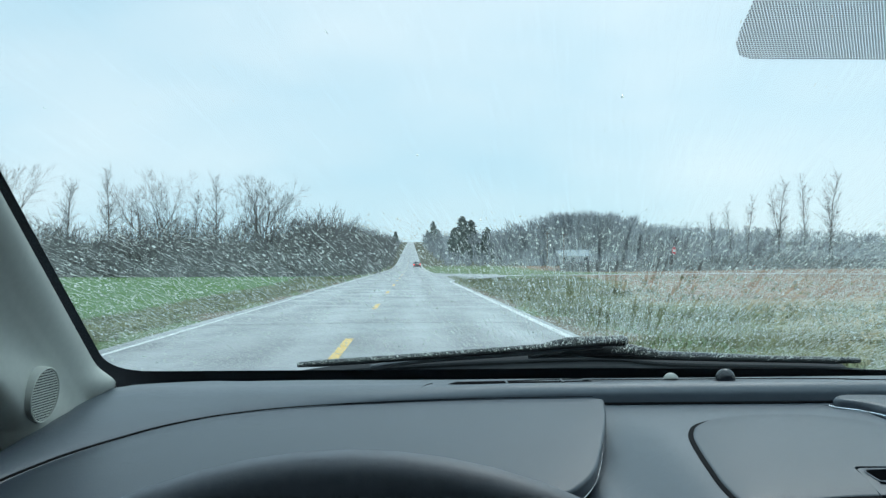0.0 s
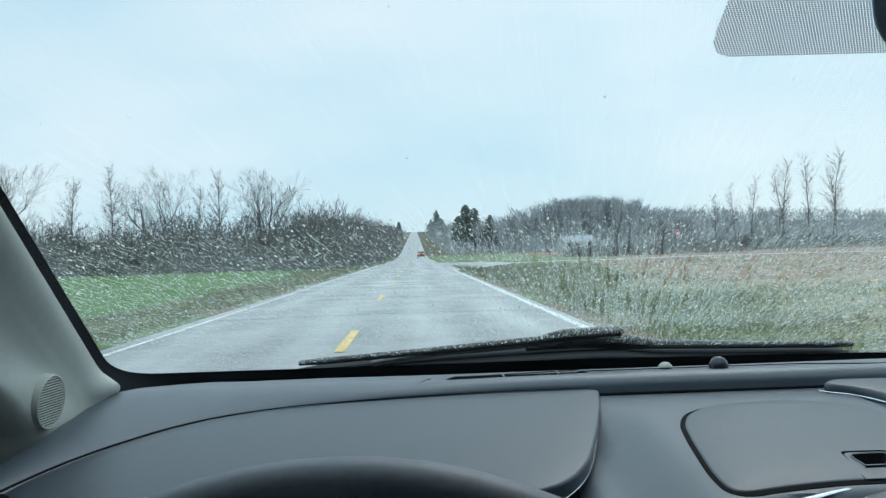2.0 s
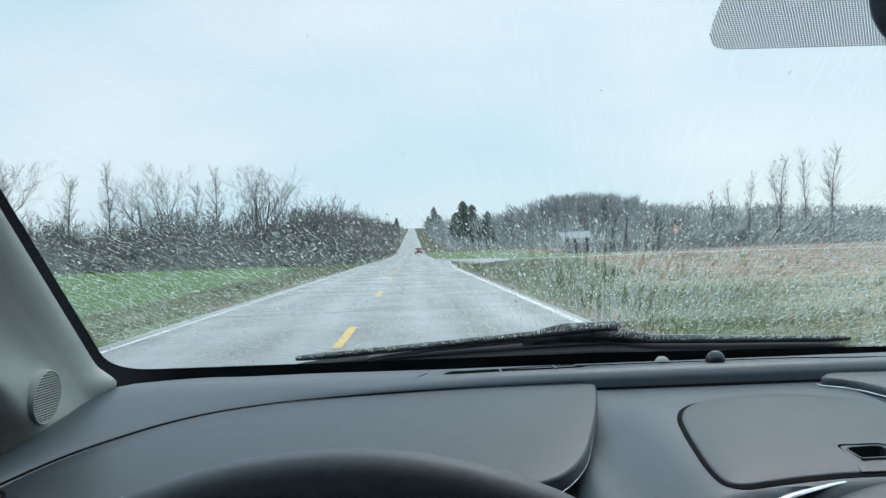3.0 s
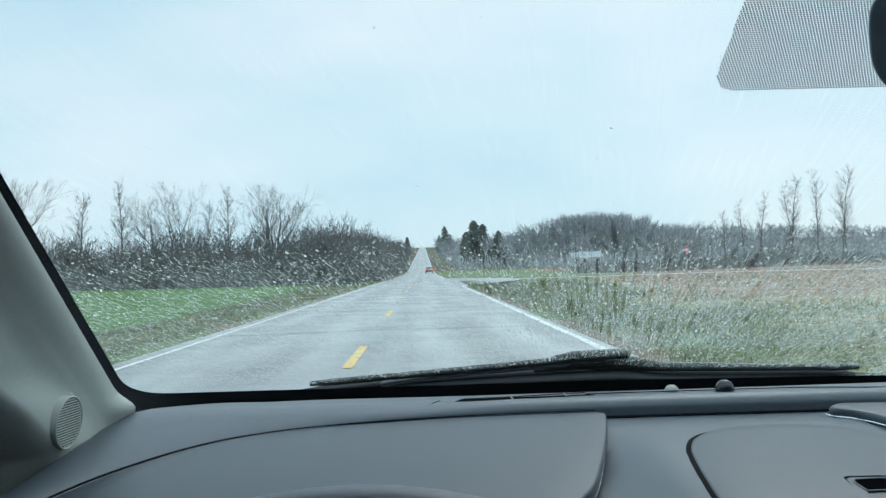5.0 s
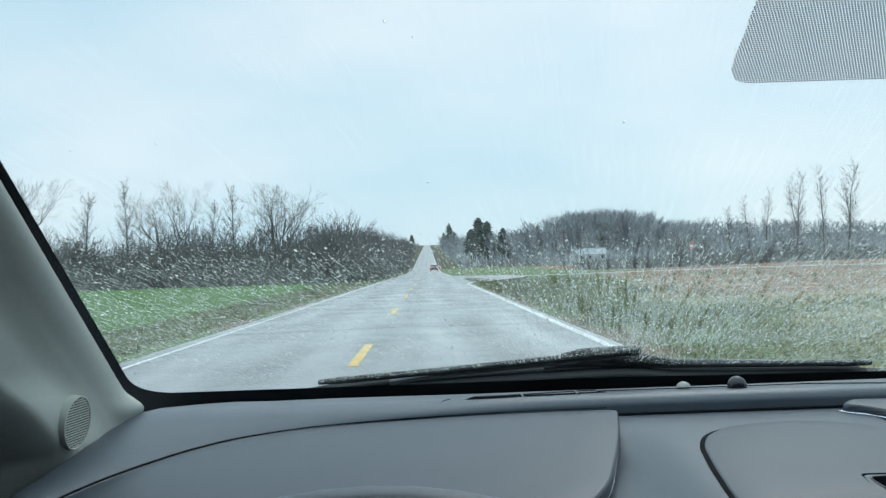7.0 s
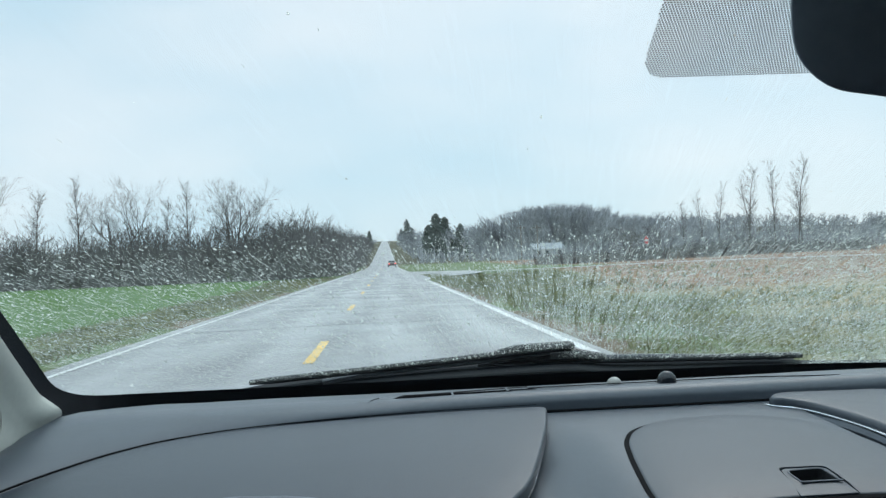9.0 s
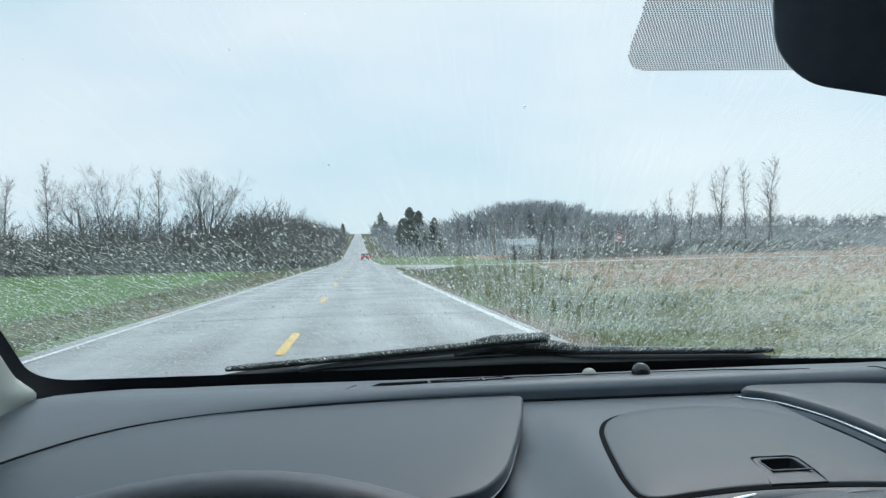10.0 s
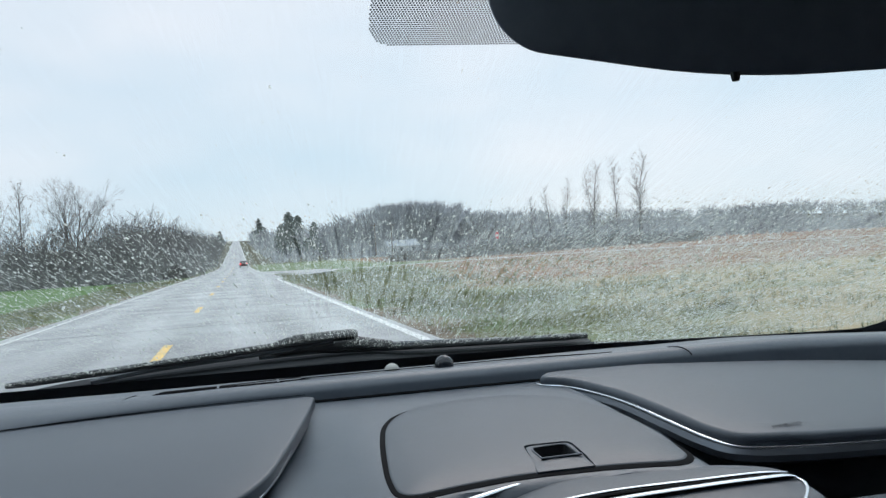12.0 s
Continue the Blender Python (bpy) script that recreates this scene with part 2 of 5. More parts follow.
def water():
    m = bpy.data.materials.new("rain_water")
    m.use_nodes = True
    b = m.node_tree.nodes["Principled BSDF"]
    b.inputs["Base Color"].default_value = (1, 1, 1, 1)
    b.inputs["Roughness"].default_value = 0.0
    b.inputs["IOR"].default_value = 1.33
    b.inputs["Transmission Weight"].default_value = 1.0
    n, l = m.node_tree.nodes, m.node_tree.links
    # White scatter added so the drops carry sky sparkle in their own colour.
    ts, mx = n.new("ShaderNodeBsdfTranslucent"), n.new("ShaderNodeMixShader")
    ts.inputs["Color"].default_value = (0.94, 0.97, 0.91, 1)
    mx.inputs["Fac"].default_value = 0.6
    l.new(b.outputs[0], mx.inputs[1])
    l.new(ts.outputs[0], mx.inputs[2])
    l.new(mx.outputs[0], n["Material Output"].inputs["Surface"])
    return m


M_GLASS = glass_film()
M_WATER = water()


def ground_material():
    """Field and verge: green winter crop left, rough grass verge, pale stubble on the right, worn soil by the road."""
    m = bpy.data.materials.new("fields")
    m.use_nodes = True
    n, l = m.node_tree.nodes, m.node_tree.links
    b = n["Principled BSDF"]
    b.inputs["Roughness"].default_value = 0.95
    b.inputs["Specular IOR Level"].default_value = 0.15
    tc, sep = n.new("ShaderNodeTexCoord"), n.new("ShaderNodeSeparateXYZ")
    l.new(tc.outputs["Object"], sep.inputs[0])

    def tex(scale, detail=4, rough=0.6, stretch=None):
        t = n.new("ShaderNodeTexNoise")
        t.inputs["Scale"].default_value, t.inputs["Detail"].default_value, t.inputs["Roughness"].default_value = scale, detail, rough
        if stretch:
            mp = n.new("ShaderNodeMapping")
            mp.inputs["Scale"].default_value = stretch
            l.new(tc.outputs["Object"], mp.inputs["Vector"])
            l.new(mp.outputs["Vector"], t.inputs["Vector"])
        else:
            l.new(tc.outputs["Object"], t.inputs["Vector"])
        return t.outputs["Fac"]

    def ramp(src, stops):
        r = n.new("ShaderNodeValToRGB")
        el = r.color_ramp.elements
        while len(el) < len(stops):
            el.new(0.5)
        for e, (p, c) in zip(el, stops):
            e.position, e.color = p, (*c, 1)
        l.new(src, r.inputs["Fac"])
        return r.outputs["Color"]

    def calc(op, a, c):
        q = n.new("ShaderNodeMath")
        q.operation = op
        for i, v in enumerate((a, c)):
            if isinstance(v, (int, float)):
                q.inputs[i].default_value = v
            else:
                l.new(v, q.inputs[i])
        return q.outputs[0]

    def step(src, lo, hi):
        q = n.new("ShaderNodeMapRange")
        q.interpolation_type = "SMOOTHSTEP"
        q.inputs["From Min"].default_value, q.inputs["From Max"].default_value = lo, hi
        l.new(src, q.inputs["Value"])
        return q.outputs["Result"]

    def mix(f, a, c):
        q = n.new("ShaderNodeMix")
        q.data_type = "RGBA"
        l.new(f, q.inputs["Factor"])
        l.new(a, q.inputs["A"])
        l.new(c, q.inputs["B"])
        return q.outputs["Result"]

    wob = calc("MULTIPLY", calc("SUBTRACT", tex(0.12, 3), 0.5), 9.0)
    xw = calc("ADD", sep.outputs["X"], wob)
    fine = tex(2.2, 6, 0.7)
    mid = tex(0.35, 5, 0.65)
    both = calc("MULTIPLY", calc("ADD", fine, mid), 0.5)
    crop = ramp(both, [(0.3, (0.055, 0.118, 0.03)), (0.55, (0.084, 0.158, 0.044)), (0.78, (0.14, 0.20, 0.08))])
    verge = ramp(both, [(0.32, (0.07, 0.11, 0.045)), (0.47, (0.125, 0.175, 0.08)), (0.6, (0.18, 0.20, 0.105)), (0.78, (0.26, 0.25, 0.145))])
    rows = tex(0.9, 4, 0.6, (0.25, 2.6, 1))
    stub = ramp(calc("MULTIPLY", calc("ADD", rows, both), 0.5), [(0.35, (0.14, 0.08, 0.05)), (0.55, (0.28, 0.172, 0.116)), (0.72, (0.40, 0.275, 0.2))])
    soil = ramp(both, [(0.35, (0.10, 0.07, 0.05)), (0.55, (0.2, 0.16, 0.115)), (0.75, (0.33, 0.29, 0.24))])
    wood = ramp(both, [(0.35, (0.05, 0.055, 0.03)), (0.7, (0.14, 0.12, 0.08))])
    col = mix(step(xw, -8.0, -6.4), crop, verge)
    col = mix(step(xw, 24, 30), col, stub)
    col = mix(calc("MULTIPLY", step(xw, 3.4, 2.9), step(xw, -5.2, -4.6)), col, soil)
    # dead grass at the corner of the side road
    tan = ramp(both, [(0.35, (0.17, 0.15, 0.07)), (0.5, (0.32, 0.255, 0.145)), (0.7, (0.43, 0.34, 0.21))])
    far = calc("SUBTRACT", xw, calc("MULTIPLY", sep.outputs["Y"], 0.34))
    ty = calc("MULTIPLY", step(far, -1.0, 4.0), step(calc("ADD", sep.outputs["Y"], wob), 60, 42))
    col = mix(calc("MULTIPLY", calc("MULTIPLY", ty, step(xw, 4.0, 6.0)), calc("ADD", 0.45, calc("MULTIPLY", 0.55, step(mid, 0.36, 0.52)))), col, tan)
    near = calc("ADD", sep.outputs["Y"], calc("MULTIPLY", wob, 0.8))
    col = mix(calc("MULTIPLY", step(near, 25, 36), step(calc("SUBTRACT", xw, calc("MULTIPLY", sep.outputs["Y"], 0.13)), 1.5, 7.0)), col, mix(step(mid, 0.48, 0.72), stub, tan))
    # pasture beyond the side road, woodland floor further off
    col = mix(calc("MULTIPLY", step(sep.outputs["Y"], 92, 100), step(xw, 2, 6)), col, mix(step(xw, 22, 30), verge, stub))
    col = mix(step(calc("ADD", sep.outputs["Y"], wob), 225, 245), col, wood)
    l.new(col, b.inputs["Base Color"])
    bu = n.new("ShaderNodeBump")
    bu.inputs["Strength"].default_value, bu.inputs["Distance"].default_value = 0.8, 0.12
    l.new(tex(5.0, 6, 0.7), bu.inputs["Height"])
    l.new(bu.outputs["Normal"], b.inputs["Normal"])
    return m


def asphalt():
    """Old grey asphalt, wet: pale aggregate, wheel-track bands with wet reflection painted in, patches, sheen of
    standing water.
    """
    m = bpy.data.materials.new("wet_asphalt")
    m.use_nodes = True
    n, l = m.node_tree.nodes, m.node_tree.links
    b = n["Principled BSDF"]
    tc = n.new("ShaderNodeTexCoord")
    mp = n.new("ShaderNodeMapping")
    mp.inputs["Scale"].default_value = (1.0, 0.07, 1.0)
    na, nb, nc = n.new("ShaderNodeTexNoise"), n.new("ShaderNodeTexNoise"), n.new("ShaderNodeTexNoise")
    for t, s in ((na, 1.3), (nb, 30.0), (nc, 0.5)):
        t.inputs["Scale"].default_value, t.inputs["Detail"].default_value = s, 5
    l.new(tc.outputs["Object"], mp.inputs["Vector"])
    l.new(mp.outputs["Vector"], na.inputs["Vector"])
    l.new(tc.outputs["Object"], nb.inputs["Vector"])
    l.new(tc.outputs["Object"], nc.inputs["Vector"])
    q = n.new("ShaderNodeMath")
    q.operation = "MULTIPLY_ADD"
    q.inputs[1].default_value = 0.25
    l.new(nb.outputs["Fac"], q.inputs[0])
    l.new(na.outputs["Fac"], q.inputs[2])
    r = n.new("ShaderNodeValToRGB")
    r.color_ramp.elements[0].position, r.color_ramp.elements[0].color = 0.42, (0.17, 0.172, 0.175, 1)
    r.color_ramp.elements[1].position, r.color_ramp.elements[1].color = 0.82, (0.33, 0.33, 0.33, 1)
    l.new(q.outputs[0], r.inputs["Fac"])
    # Bands across the lanes: wheel tracks, plus wet reflection put into the colour.
    sx, wave, trk = n.new("ShaderNodeSeparateXYZ"), n.new("ShaderNodeMath"), n.new("ShaderNodeMapRange")
    l.new(tc.outputs["Object"], sx.inputs[0])
    wave.operation = "SINE"
    k = n.new("ShaderNodeMath")
    k.operation = "MULTIPLY_ADD"
    k.inputs[1].default_value, k.inputs[2].default_value = 3.9, 0.9
    l.new(sx.outputs["X"], k.inputs[0])
    l.new(k.outputs[0], wave.inputs[0])
    trk.inputs["From Min"].default_value, trk.inputs["From Max"].default_value = -1, 1
    trk.inputs["To Min"].default_value, trk.inputs["To Max"].default_value = 0.86, 1.12
    l.new(wave.outputs[0], trk.inputs["Value"])
    mul = n.new("ShaderNodeMix")
    mul.data_type, mul.blend_type = "RGBA", "MULTIPLY"
    mul.inputs["Factor"].default_value = 1.0
    l.new(r.outputs["Color"], mul.inputs["A"])
    l.new(trk.outputs["Result"], mul.inputs["B"])
    l.new(mul.outputs["Result"], b.inputs["Base Color"])
    rr = n.new("ShaderNodeMapRange")
    rr.inputs["From Min"].default_value, rr.inputs["From Max"].default_value = 0.35, 0.65
    rr.inputs["To Min"].default_value, rr.inputs["To Max"].default_value = 0.28, 0.6
    l.new(nc.outputs["Fac"], rr.inputs["Value"])
    l.new(rr.outputs["Result"], b.inputs["Roughness"])
    bu = n.new("ShaderNodeBump")
    bu.inputs["Strength"].default_value, bu.inputs["Distance"].default_value = 0.5, 0.01
    l.new(nb.outputs["Fac"], bu.inputs["Height"])
    l.new(bu.outputs["Normal"], b.inputs["Normal"])
    return m


M_GROUND = ground_material()
M_ROAD = asphalt()
M_LINE_W = material("white_road_paint", (0.66, 0.66, 0.64), 0.55, vary=0.2, scale=3, bump=0.3, bump_scale=80)
M_LINE_Y = material("yellow_road_paint", (0.72, 0.46, 0.12), 0.55, vary=0.2, scale=3, bump=0.3, bump_scale=80)
M_TAR = material("tar_seal", (0.03, 0.03, 0.03), 0.5, vary=0.3, scale=5)
M_BARK = material("grey_bark", (0.10, 0.094, 0.088), 0.9, vary=0.35, scale=3, bump=0.5, bump_scale=20)
M_TWIG = material("bare_twigs", (0.12, 0.112, 0.108), 0.9, vary=0.35, scale=0.8)
M_BRUSH = material("bare_brush", (0.14, 0.134, 0.132), 0.9, vary=0.45, scale=0.5)
# Bark lightened to grey-blue, putting distance haze into the colour.
M_HAZEWOOD = material("hazed_bare_wood", (0.27, 0.282, 0.298), 0.9, vary=0.4, scale=0.05)
M_NEEDLE = material("spruce_needles", (0.09, 0.112, 0.095), 0.85, vary=0.4, scale=0.6)
M_GRASS = material("rough_grass", (0.17, 0.175, 0.085), 0.9, vary=0.55, scale=0.35)
M_STALK = material("dry_stalks", (0.29, 0.22, 0.16), 0.9, vary=0.35, scale=0.3)
M_SIDING = material("white_siding", (0.52, 0.53, 0.53), 0.6, vary=0.05, scale=2)
M_ROOF = material("pale_metal_roof", (0.38, 0.41, 0.43), 0.8, vary=0.2, scale=3)
M_PANE = material("dark_window", (0.03, 0.035, 0.04), 0.1, vary=0.1)
M_SIGN = material("red_sign_sheeting", (0.55, 0.03, 0.04), 0.45, vary=0.08)
M_POST = material("galvanised_post", (0.3, 0.31, 0.31), 0.5, metal=0.6, vary=0.15)
M_WOODPOLE = material("weathered_pole", (0.17, 0.14, 0.11), 0.9, vary=0.25, scale=4)
M_CARPAINT = material("dark_car_paint", (0.06, 0.012, 0.014), 0.3, vary=0.08, coat=0.6)
M_REDPAINT = material("red_car_paint", (0.42, 0.03, 0.035), 0.3, vary=0.08, coat=0.6)
M_TYRE = material("tyre_rubber", (0.02, 0.02, 0.02), 0.8, vary=0.2)


def tail_glow():
    m = bpy.data.materials.new("lit_tail_lamp")
    m.use_nodes = True
    b = m.node_tree.nodes["Principled BSDF"]
    b.inputs["Base Color"].default_value = (0.5, 0.02, 0.02, 1)
    b.inputs["Emission Color"].default_value = (1.0, 0.05, 0.03, 1)
    b.inputs["Emission Strength"].default_value = 2.5
    return m


M_TAIL = tail_glow()


# ---- land: one sheet, valley ahead, long climb to the crest ----
def road_z(y):
    if y < 170:
        return 0.0
    if y < 290:
        return 0.031 * (y - 170) ** 2 / 240
    z = 1.86 + 0.031 * (min(y, 1150) - 290)
    if y > 1150:
        z += 0.031 * 60 * (1 - math.exp(-(y - 1150) / 60)) - 0.02 * (y - 1150)
    return z


def land_z(x, y):
    z = road_z(y)
    side = max(0.0, x - 3.4, -4.9 - x)
    z -= 0.05 + 0.25 * math.exp(-((side - 4.5) / 2.2) ** 2) * (1 - smooth(60, 100, y)) + 0.05 * smooth(0, 2, side)
    if y < 420:
        z += 0.4 * noise.noise((x / 45, y / 45, 3.1)) * smooth(6, 40, side)
    z += 5.0 * smooth(40, 120, x) * smooth(190, 400, y) * (1 - 0.9 * smooth(170, 420, x))
    z -= smooth(30, 320, x) * 0.5 * road_z(y) * smooth(200, 420, x)
    return z


def steps(*spans):
    out = []
    for a, b, n in spans:
        out += [a + (b - a) * i / n for i in range(n)]
    return out + [spans[-1][1]]


GX = steps((-3500, -300, 12), (-300, -60, 16), (-60, -8, 26), (-8, 8, 32), (8, 60, 30), (60, 300, 24), (300, 3500, 14))
GY = steps((-2500, -30, 8), (-30, 140, 90), (140, 300, 40), (300, 1300, 60), (1300, 4000, 16))
ground = part("ground", sheet(GX, GY, lambda x, y: (x, y, land_z(x, y))), M_GROUND)
tagged(ground, "rolling farmland with green crop, rough verge and pale stubble", "ground", kind="structure")


def road_edge(y):
    """The right edge of the carriageway; it flares towards the side road."""
    return 2.75 + 6.5 * smooth(58, 88, y) * (1 if y < 95 else 1 - smooth(97, 112, y))


RY = steps((-30, 140, 170), (140, 300, 40), (300, 1300, 60))
road = part("road", sheet([0, 0.12, 0.25, 0.5, 0.75, 0.9, 1], RY,
            lambda u, y: (-4.35 + u * (road_edge(y) + 4.35), y, road_z(y) + 0.02 - 0.03 * (2 * u - 1) ** 2)), M_ROAD)
tagged(road, "wet grey two-lane country road with pale worn asphalt", "road", kind="structure")
side_road = part("side_road", sheet(frange(2.6, 260, 90), [89.6, 90.5, 92, 93.2], lambda x, y: (x, y, land_z(x, y) + 0.07 + 0.08 * smooth(12, 3, x))), M_ROAD)
tagged(side_road, "narrow wet side road running off through the fields", "road", kind="structure")


def stripe(name, xf, w, y0, y1, mat, label, n=None):
    n = n or max(2, int((y1 - y0) / 2))
    ob = part(name, sheet([0, 1], frange(y0, y1, n), lambda u, y: (xf(y) + (u - 0.5) * w, y, road_z(y) + 0.028 - 0.03 * (2 * (xf(y) + 4.35) / (road_edge(y) + 4.35) - 1) ** 2)), mat)
    return tagged(ob, label, "road marking", kind="structure")


stripe("edge_line", lambda y: -4.03, 0.09, -30, 1250, M_LINE_W, "white painted edge line on wet asphalt", 500)
stripe("edge_line", lambda y: road_edge(y) - 0.22, 0.14, -30, 90, M_LINE_W, "white painted edge line curving into the side road", 90)
stripe("edge_line", lambda y: road_edge(y) - 0.22, 0.14, 112, 1250, M_LINE_W, "white painted edge line on wet asphalt", 440)
for k in range(-2, 36):
    y0 = 11.0 + 12.2 * k
    d = stripe("centre_dash", lambda y: -0.95, 0.13, y0, y0 + 3.1, M_LINE_Y, "yellow painted centre dash on wet asphalt", 5)
    d["group"] = "centre dashes"
for k, y0 in enumerate((17.8, 47)):
    r = random.Random(k)
    ph = r.uniform(0, 9)
    c = part("tar_seam", sheet(frange(-3.9, 2.4, 40), [0, 1], lambda x, v: (x, y0 + 0.25 * noise.noise((x * 0.7, ph, 0)) + (v - 0.5) * 0.07, road_z(y0) + 0.026 - 0.03 * (2 * (x + 4.35) / 7.1 - 1) ** 2)), M_TAR)
    tagged(c, "dark sealed crack across the wet road", "road crack", group="road cracks", kind="structure")


# ---- trees and brush ----
def rods(name, segs, mat, sides=3):
    """One mesh of many tapered rods: segs holds rows of start, end, start radius, end radius."""
    s = np.array(segs, dtype=np.float64)
    a, b, ra, rb = s[:, 0:3], s[:, 3:6], s[:, 6], s[:, 7]
    d = b - a
    d /= np.linalg.norm(d, axis=1, keepdims=True) + 1e-9
    ref = np.where(np.abs(d[:, 2:3]) > 0.9, [[1.0, 0, 0]], [[0, 0, 1.0]])
    u = np.cross(d, ref)
    u /= np.linalg.norm(u, axis=1, keepdims=True) + 1e-9
    v = np.cross(d, u)
    n = len(s)
    co = np.zeros((n, 2 * sides, 3))
    for k in range(sides):
        w = u * math.cos(2 * math.pi * k / sides) + v * math.sin(2 * math.pi * k / sides)
        co[:, k] = a + w * ra[:, None]
        co[:, sides + k] = b + w * rb[:, None]
    base = np.arange(n)[:, None] * 2 * sides
    quads = np.concatenate([base + np.array([[k, (k + 1) % sides, sides + (k + 1) % sides, sides + k]]) for k in range(sides)])
    me = bpy.data.meshes.new(name)
    me.from_pydata(co.reshape(-1, 3).tolist(), [], quads.tolist())
    me.materials.append(mat)
    return me


def grow(seed, height, spread=0.5, first=0.2, depth=5, trunk=0.2, twig=0.01, limbs=4, sprays=0):
    """Rows of a bare vase-shaped tree: the trunk and limbs, and the fine twigs."""
    r = random.Random(seed)
    thick, thin = [], []

    def tilted(d, ang):
        side = d.cross(Vector((r.gauss(0, 1), r.gauss(0, 1), r.gauss(0, 1)))).normalized()
        return (d * math.cos(ang) + side * math.sin(ang)).normalized()

    def limb(p, d, length, rad, level):
        pieces = 3 if level < 4 else 2
        q, rr = p, rad
        for i in range(pieces):
            d = (d + Vector((r.gauss(0, 0.10), r.gauss(0, 0.10), 0.06 + r.gauss(0, 0.05)))).normalized()
            e = q + d * (length / pieces)
            r2 = max(rr * 0.86, twig * 0.7)
            (thick if rr > twig * 3.2 else thin).append((*q, *e, rr, r2))
            q, rr = e, r2
            if 0 < level < depth and i < pieces - 1 and r.random() < 0.75:
                limb(q, tilted(d, r.uniform(0.5, 1.0) * (0.5 + spread)), length * r.uniform(0.45, 0.65), max(rr * 0.5, twig), level + 1)
        if sprays and level >= depth - 1:
            for _ in range(sprays):
                g = p.lerp(q, r.uniform(0.3, 1.0))
                e = g + tilted(d, r.uniform(0.3, 0.8)) * length * r.uniform(0.3, 0.6)
                thin.append((*g, *e, twig * 0.8, twig * 0.5))
        if level == 0:
            for k in range(limbs):
                a = 2 * math.pi * (k + r.uniform(-0.3, 0.3)) / limbs
                lean = r.uniform(0.5, 1.0) * spread
                limb(q - d * (length * r.uniform(0, 0.25)), Vector((math.cos(a) * lean, math.sin(a) * lean, 1)).normalized(), height * r.uniform(0.3, 0.4), rad * r.uniform(0.45, 0.65), 1)
        elif level < depth:
            for _ in range(r.choice((2, 2, 3))):
                limb(q, tilted(d, r.uniform(0.2, 0.6) * (0.5 + spread)), length * r.uniform(0.6, 0.82), max(rr * r.uniform(0.55, 0.75), twig), level + 1)

    limb(Vector((0, 0, -0.2)), Vector((r.gauss(0, 0.04), r.gauss(0, 0.04), 1)).normalized(), height * first, trunk, 0)
    k = height / max(t[5] for t in thin)
    fix = lambda rows: [(*(c * k for c in t[:6]), t[6], t[7]) for t in rows]
    return fix(thick), fix(thin)


def spire(seed, height, trunk=0.17, twig=0.012, reach=0.2, start=0.3):
    """Rows of a slim tree whose stem runs to the top, with rising side branches."""
    r = random.Random(seed)
    thick, thin = [], []
    stem = [Vector((0, 0, -0.2))]
    n = 14
    d = Vector((r.gauss(0, 0.03), r.gauss(0, 0.03), 1)).normalized()
    for i in range(n):
        d = (d + Vector((r.gauss(0, 0.035), r.gauss(0, 0.035), 0.05))).normalized()
        stem.append(stem[-1] + d * height / n)
    rad = lambda i: trunk * (1 - 0.93 * i / n) + 0.006
    for i in range(n):
        thick.append((*stem[i], *stem[i + 1], rad(i), rad(i + 1)))
    for i in range(int(n * start), n):
        for _ in range(r.randint(4, 6)):
            p = stem[i].lerp(stem[i + 1], r.random())
            a = r.uniform(0, 6.283)
            up = r.uniform(0.8, 2.0)
            f = 1 - abs(i / n - 0.55) * 1.1
            b = Vector((math.cos(a), math.sin(a), up)).normalized()
            length = height * reach * f * r.uniform(0.5, 1.1)
            q, rr = p, max(rad(i) * 0.32, twig * 1.5)
            for k in range(3):
                b = (b + Vector((r.gauss(0, 0.08), r.gauss(0, 0.08), 0.05))).normalized()
                e = q + b * length / 3
                thin.append((*q, *e, rr, rr * 0.7))
                for _ in range(4):
                    g = q.lerp(e, r.random())
                    w = (b + Vector((r.gauss(0, 0.5), r.gauss(0, 0.5), r.gauss(0.1, 0.3)))).normalized()
                    m = g + w * length * r.uniform(0.14, 0.34)
                    thin.append((*g, *m, twig, twig * 0.7))
                    for _ in range(3):
                        v = (w + Vector((r.gauss(0, 0.5), r.gauss(0, 0.5), r.gauss(0.1, 0.3)))).normalized()
                        h = g.lerp(m, r.uniform(0.3, 1))
                        thin.append((*h, *(h + v * length * r.uniform(0.08, 0.2)), twig * 0.8, twig * 0.5))
                q, rr = e, rr * 0.7
    return thick, thin


def tree(name, seed, label, group, **kw):
    thick, thin = kw.pop("maker")(seed, **kw)
    t = thing(name, label, "tree", group=group)
    part("trunk", rods("trunk", thick, M_BARK, 5), M_BARK, t)
    part("crown", rods("crown", thin, M_TWIG, 3), M_TWIG, t, "fine bare twigs", smooth=False)
    return t


def standing(x, y, turn=0.0, size=1.0, sink=0.0):
    return Matrix.Translation((x, y, land_z(x, y) - sink)) @ Matrix.Rotation(turn, 4, "Z") @ Matrix.Diagonal((size, size, size, 1))


def put_copy(ob, m):
    c = copy_thing(ob, m)
    c.matrix_basis = m
    return c


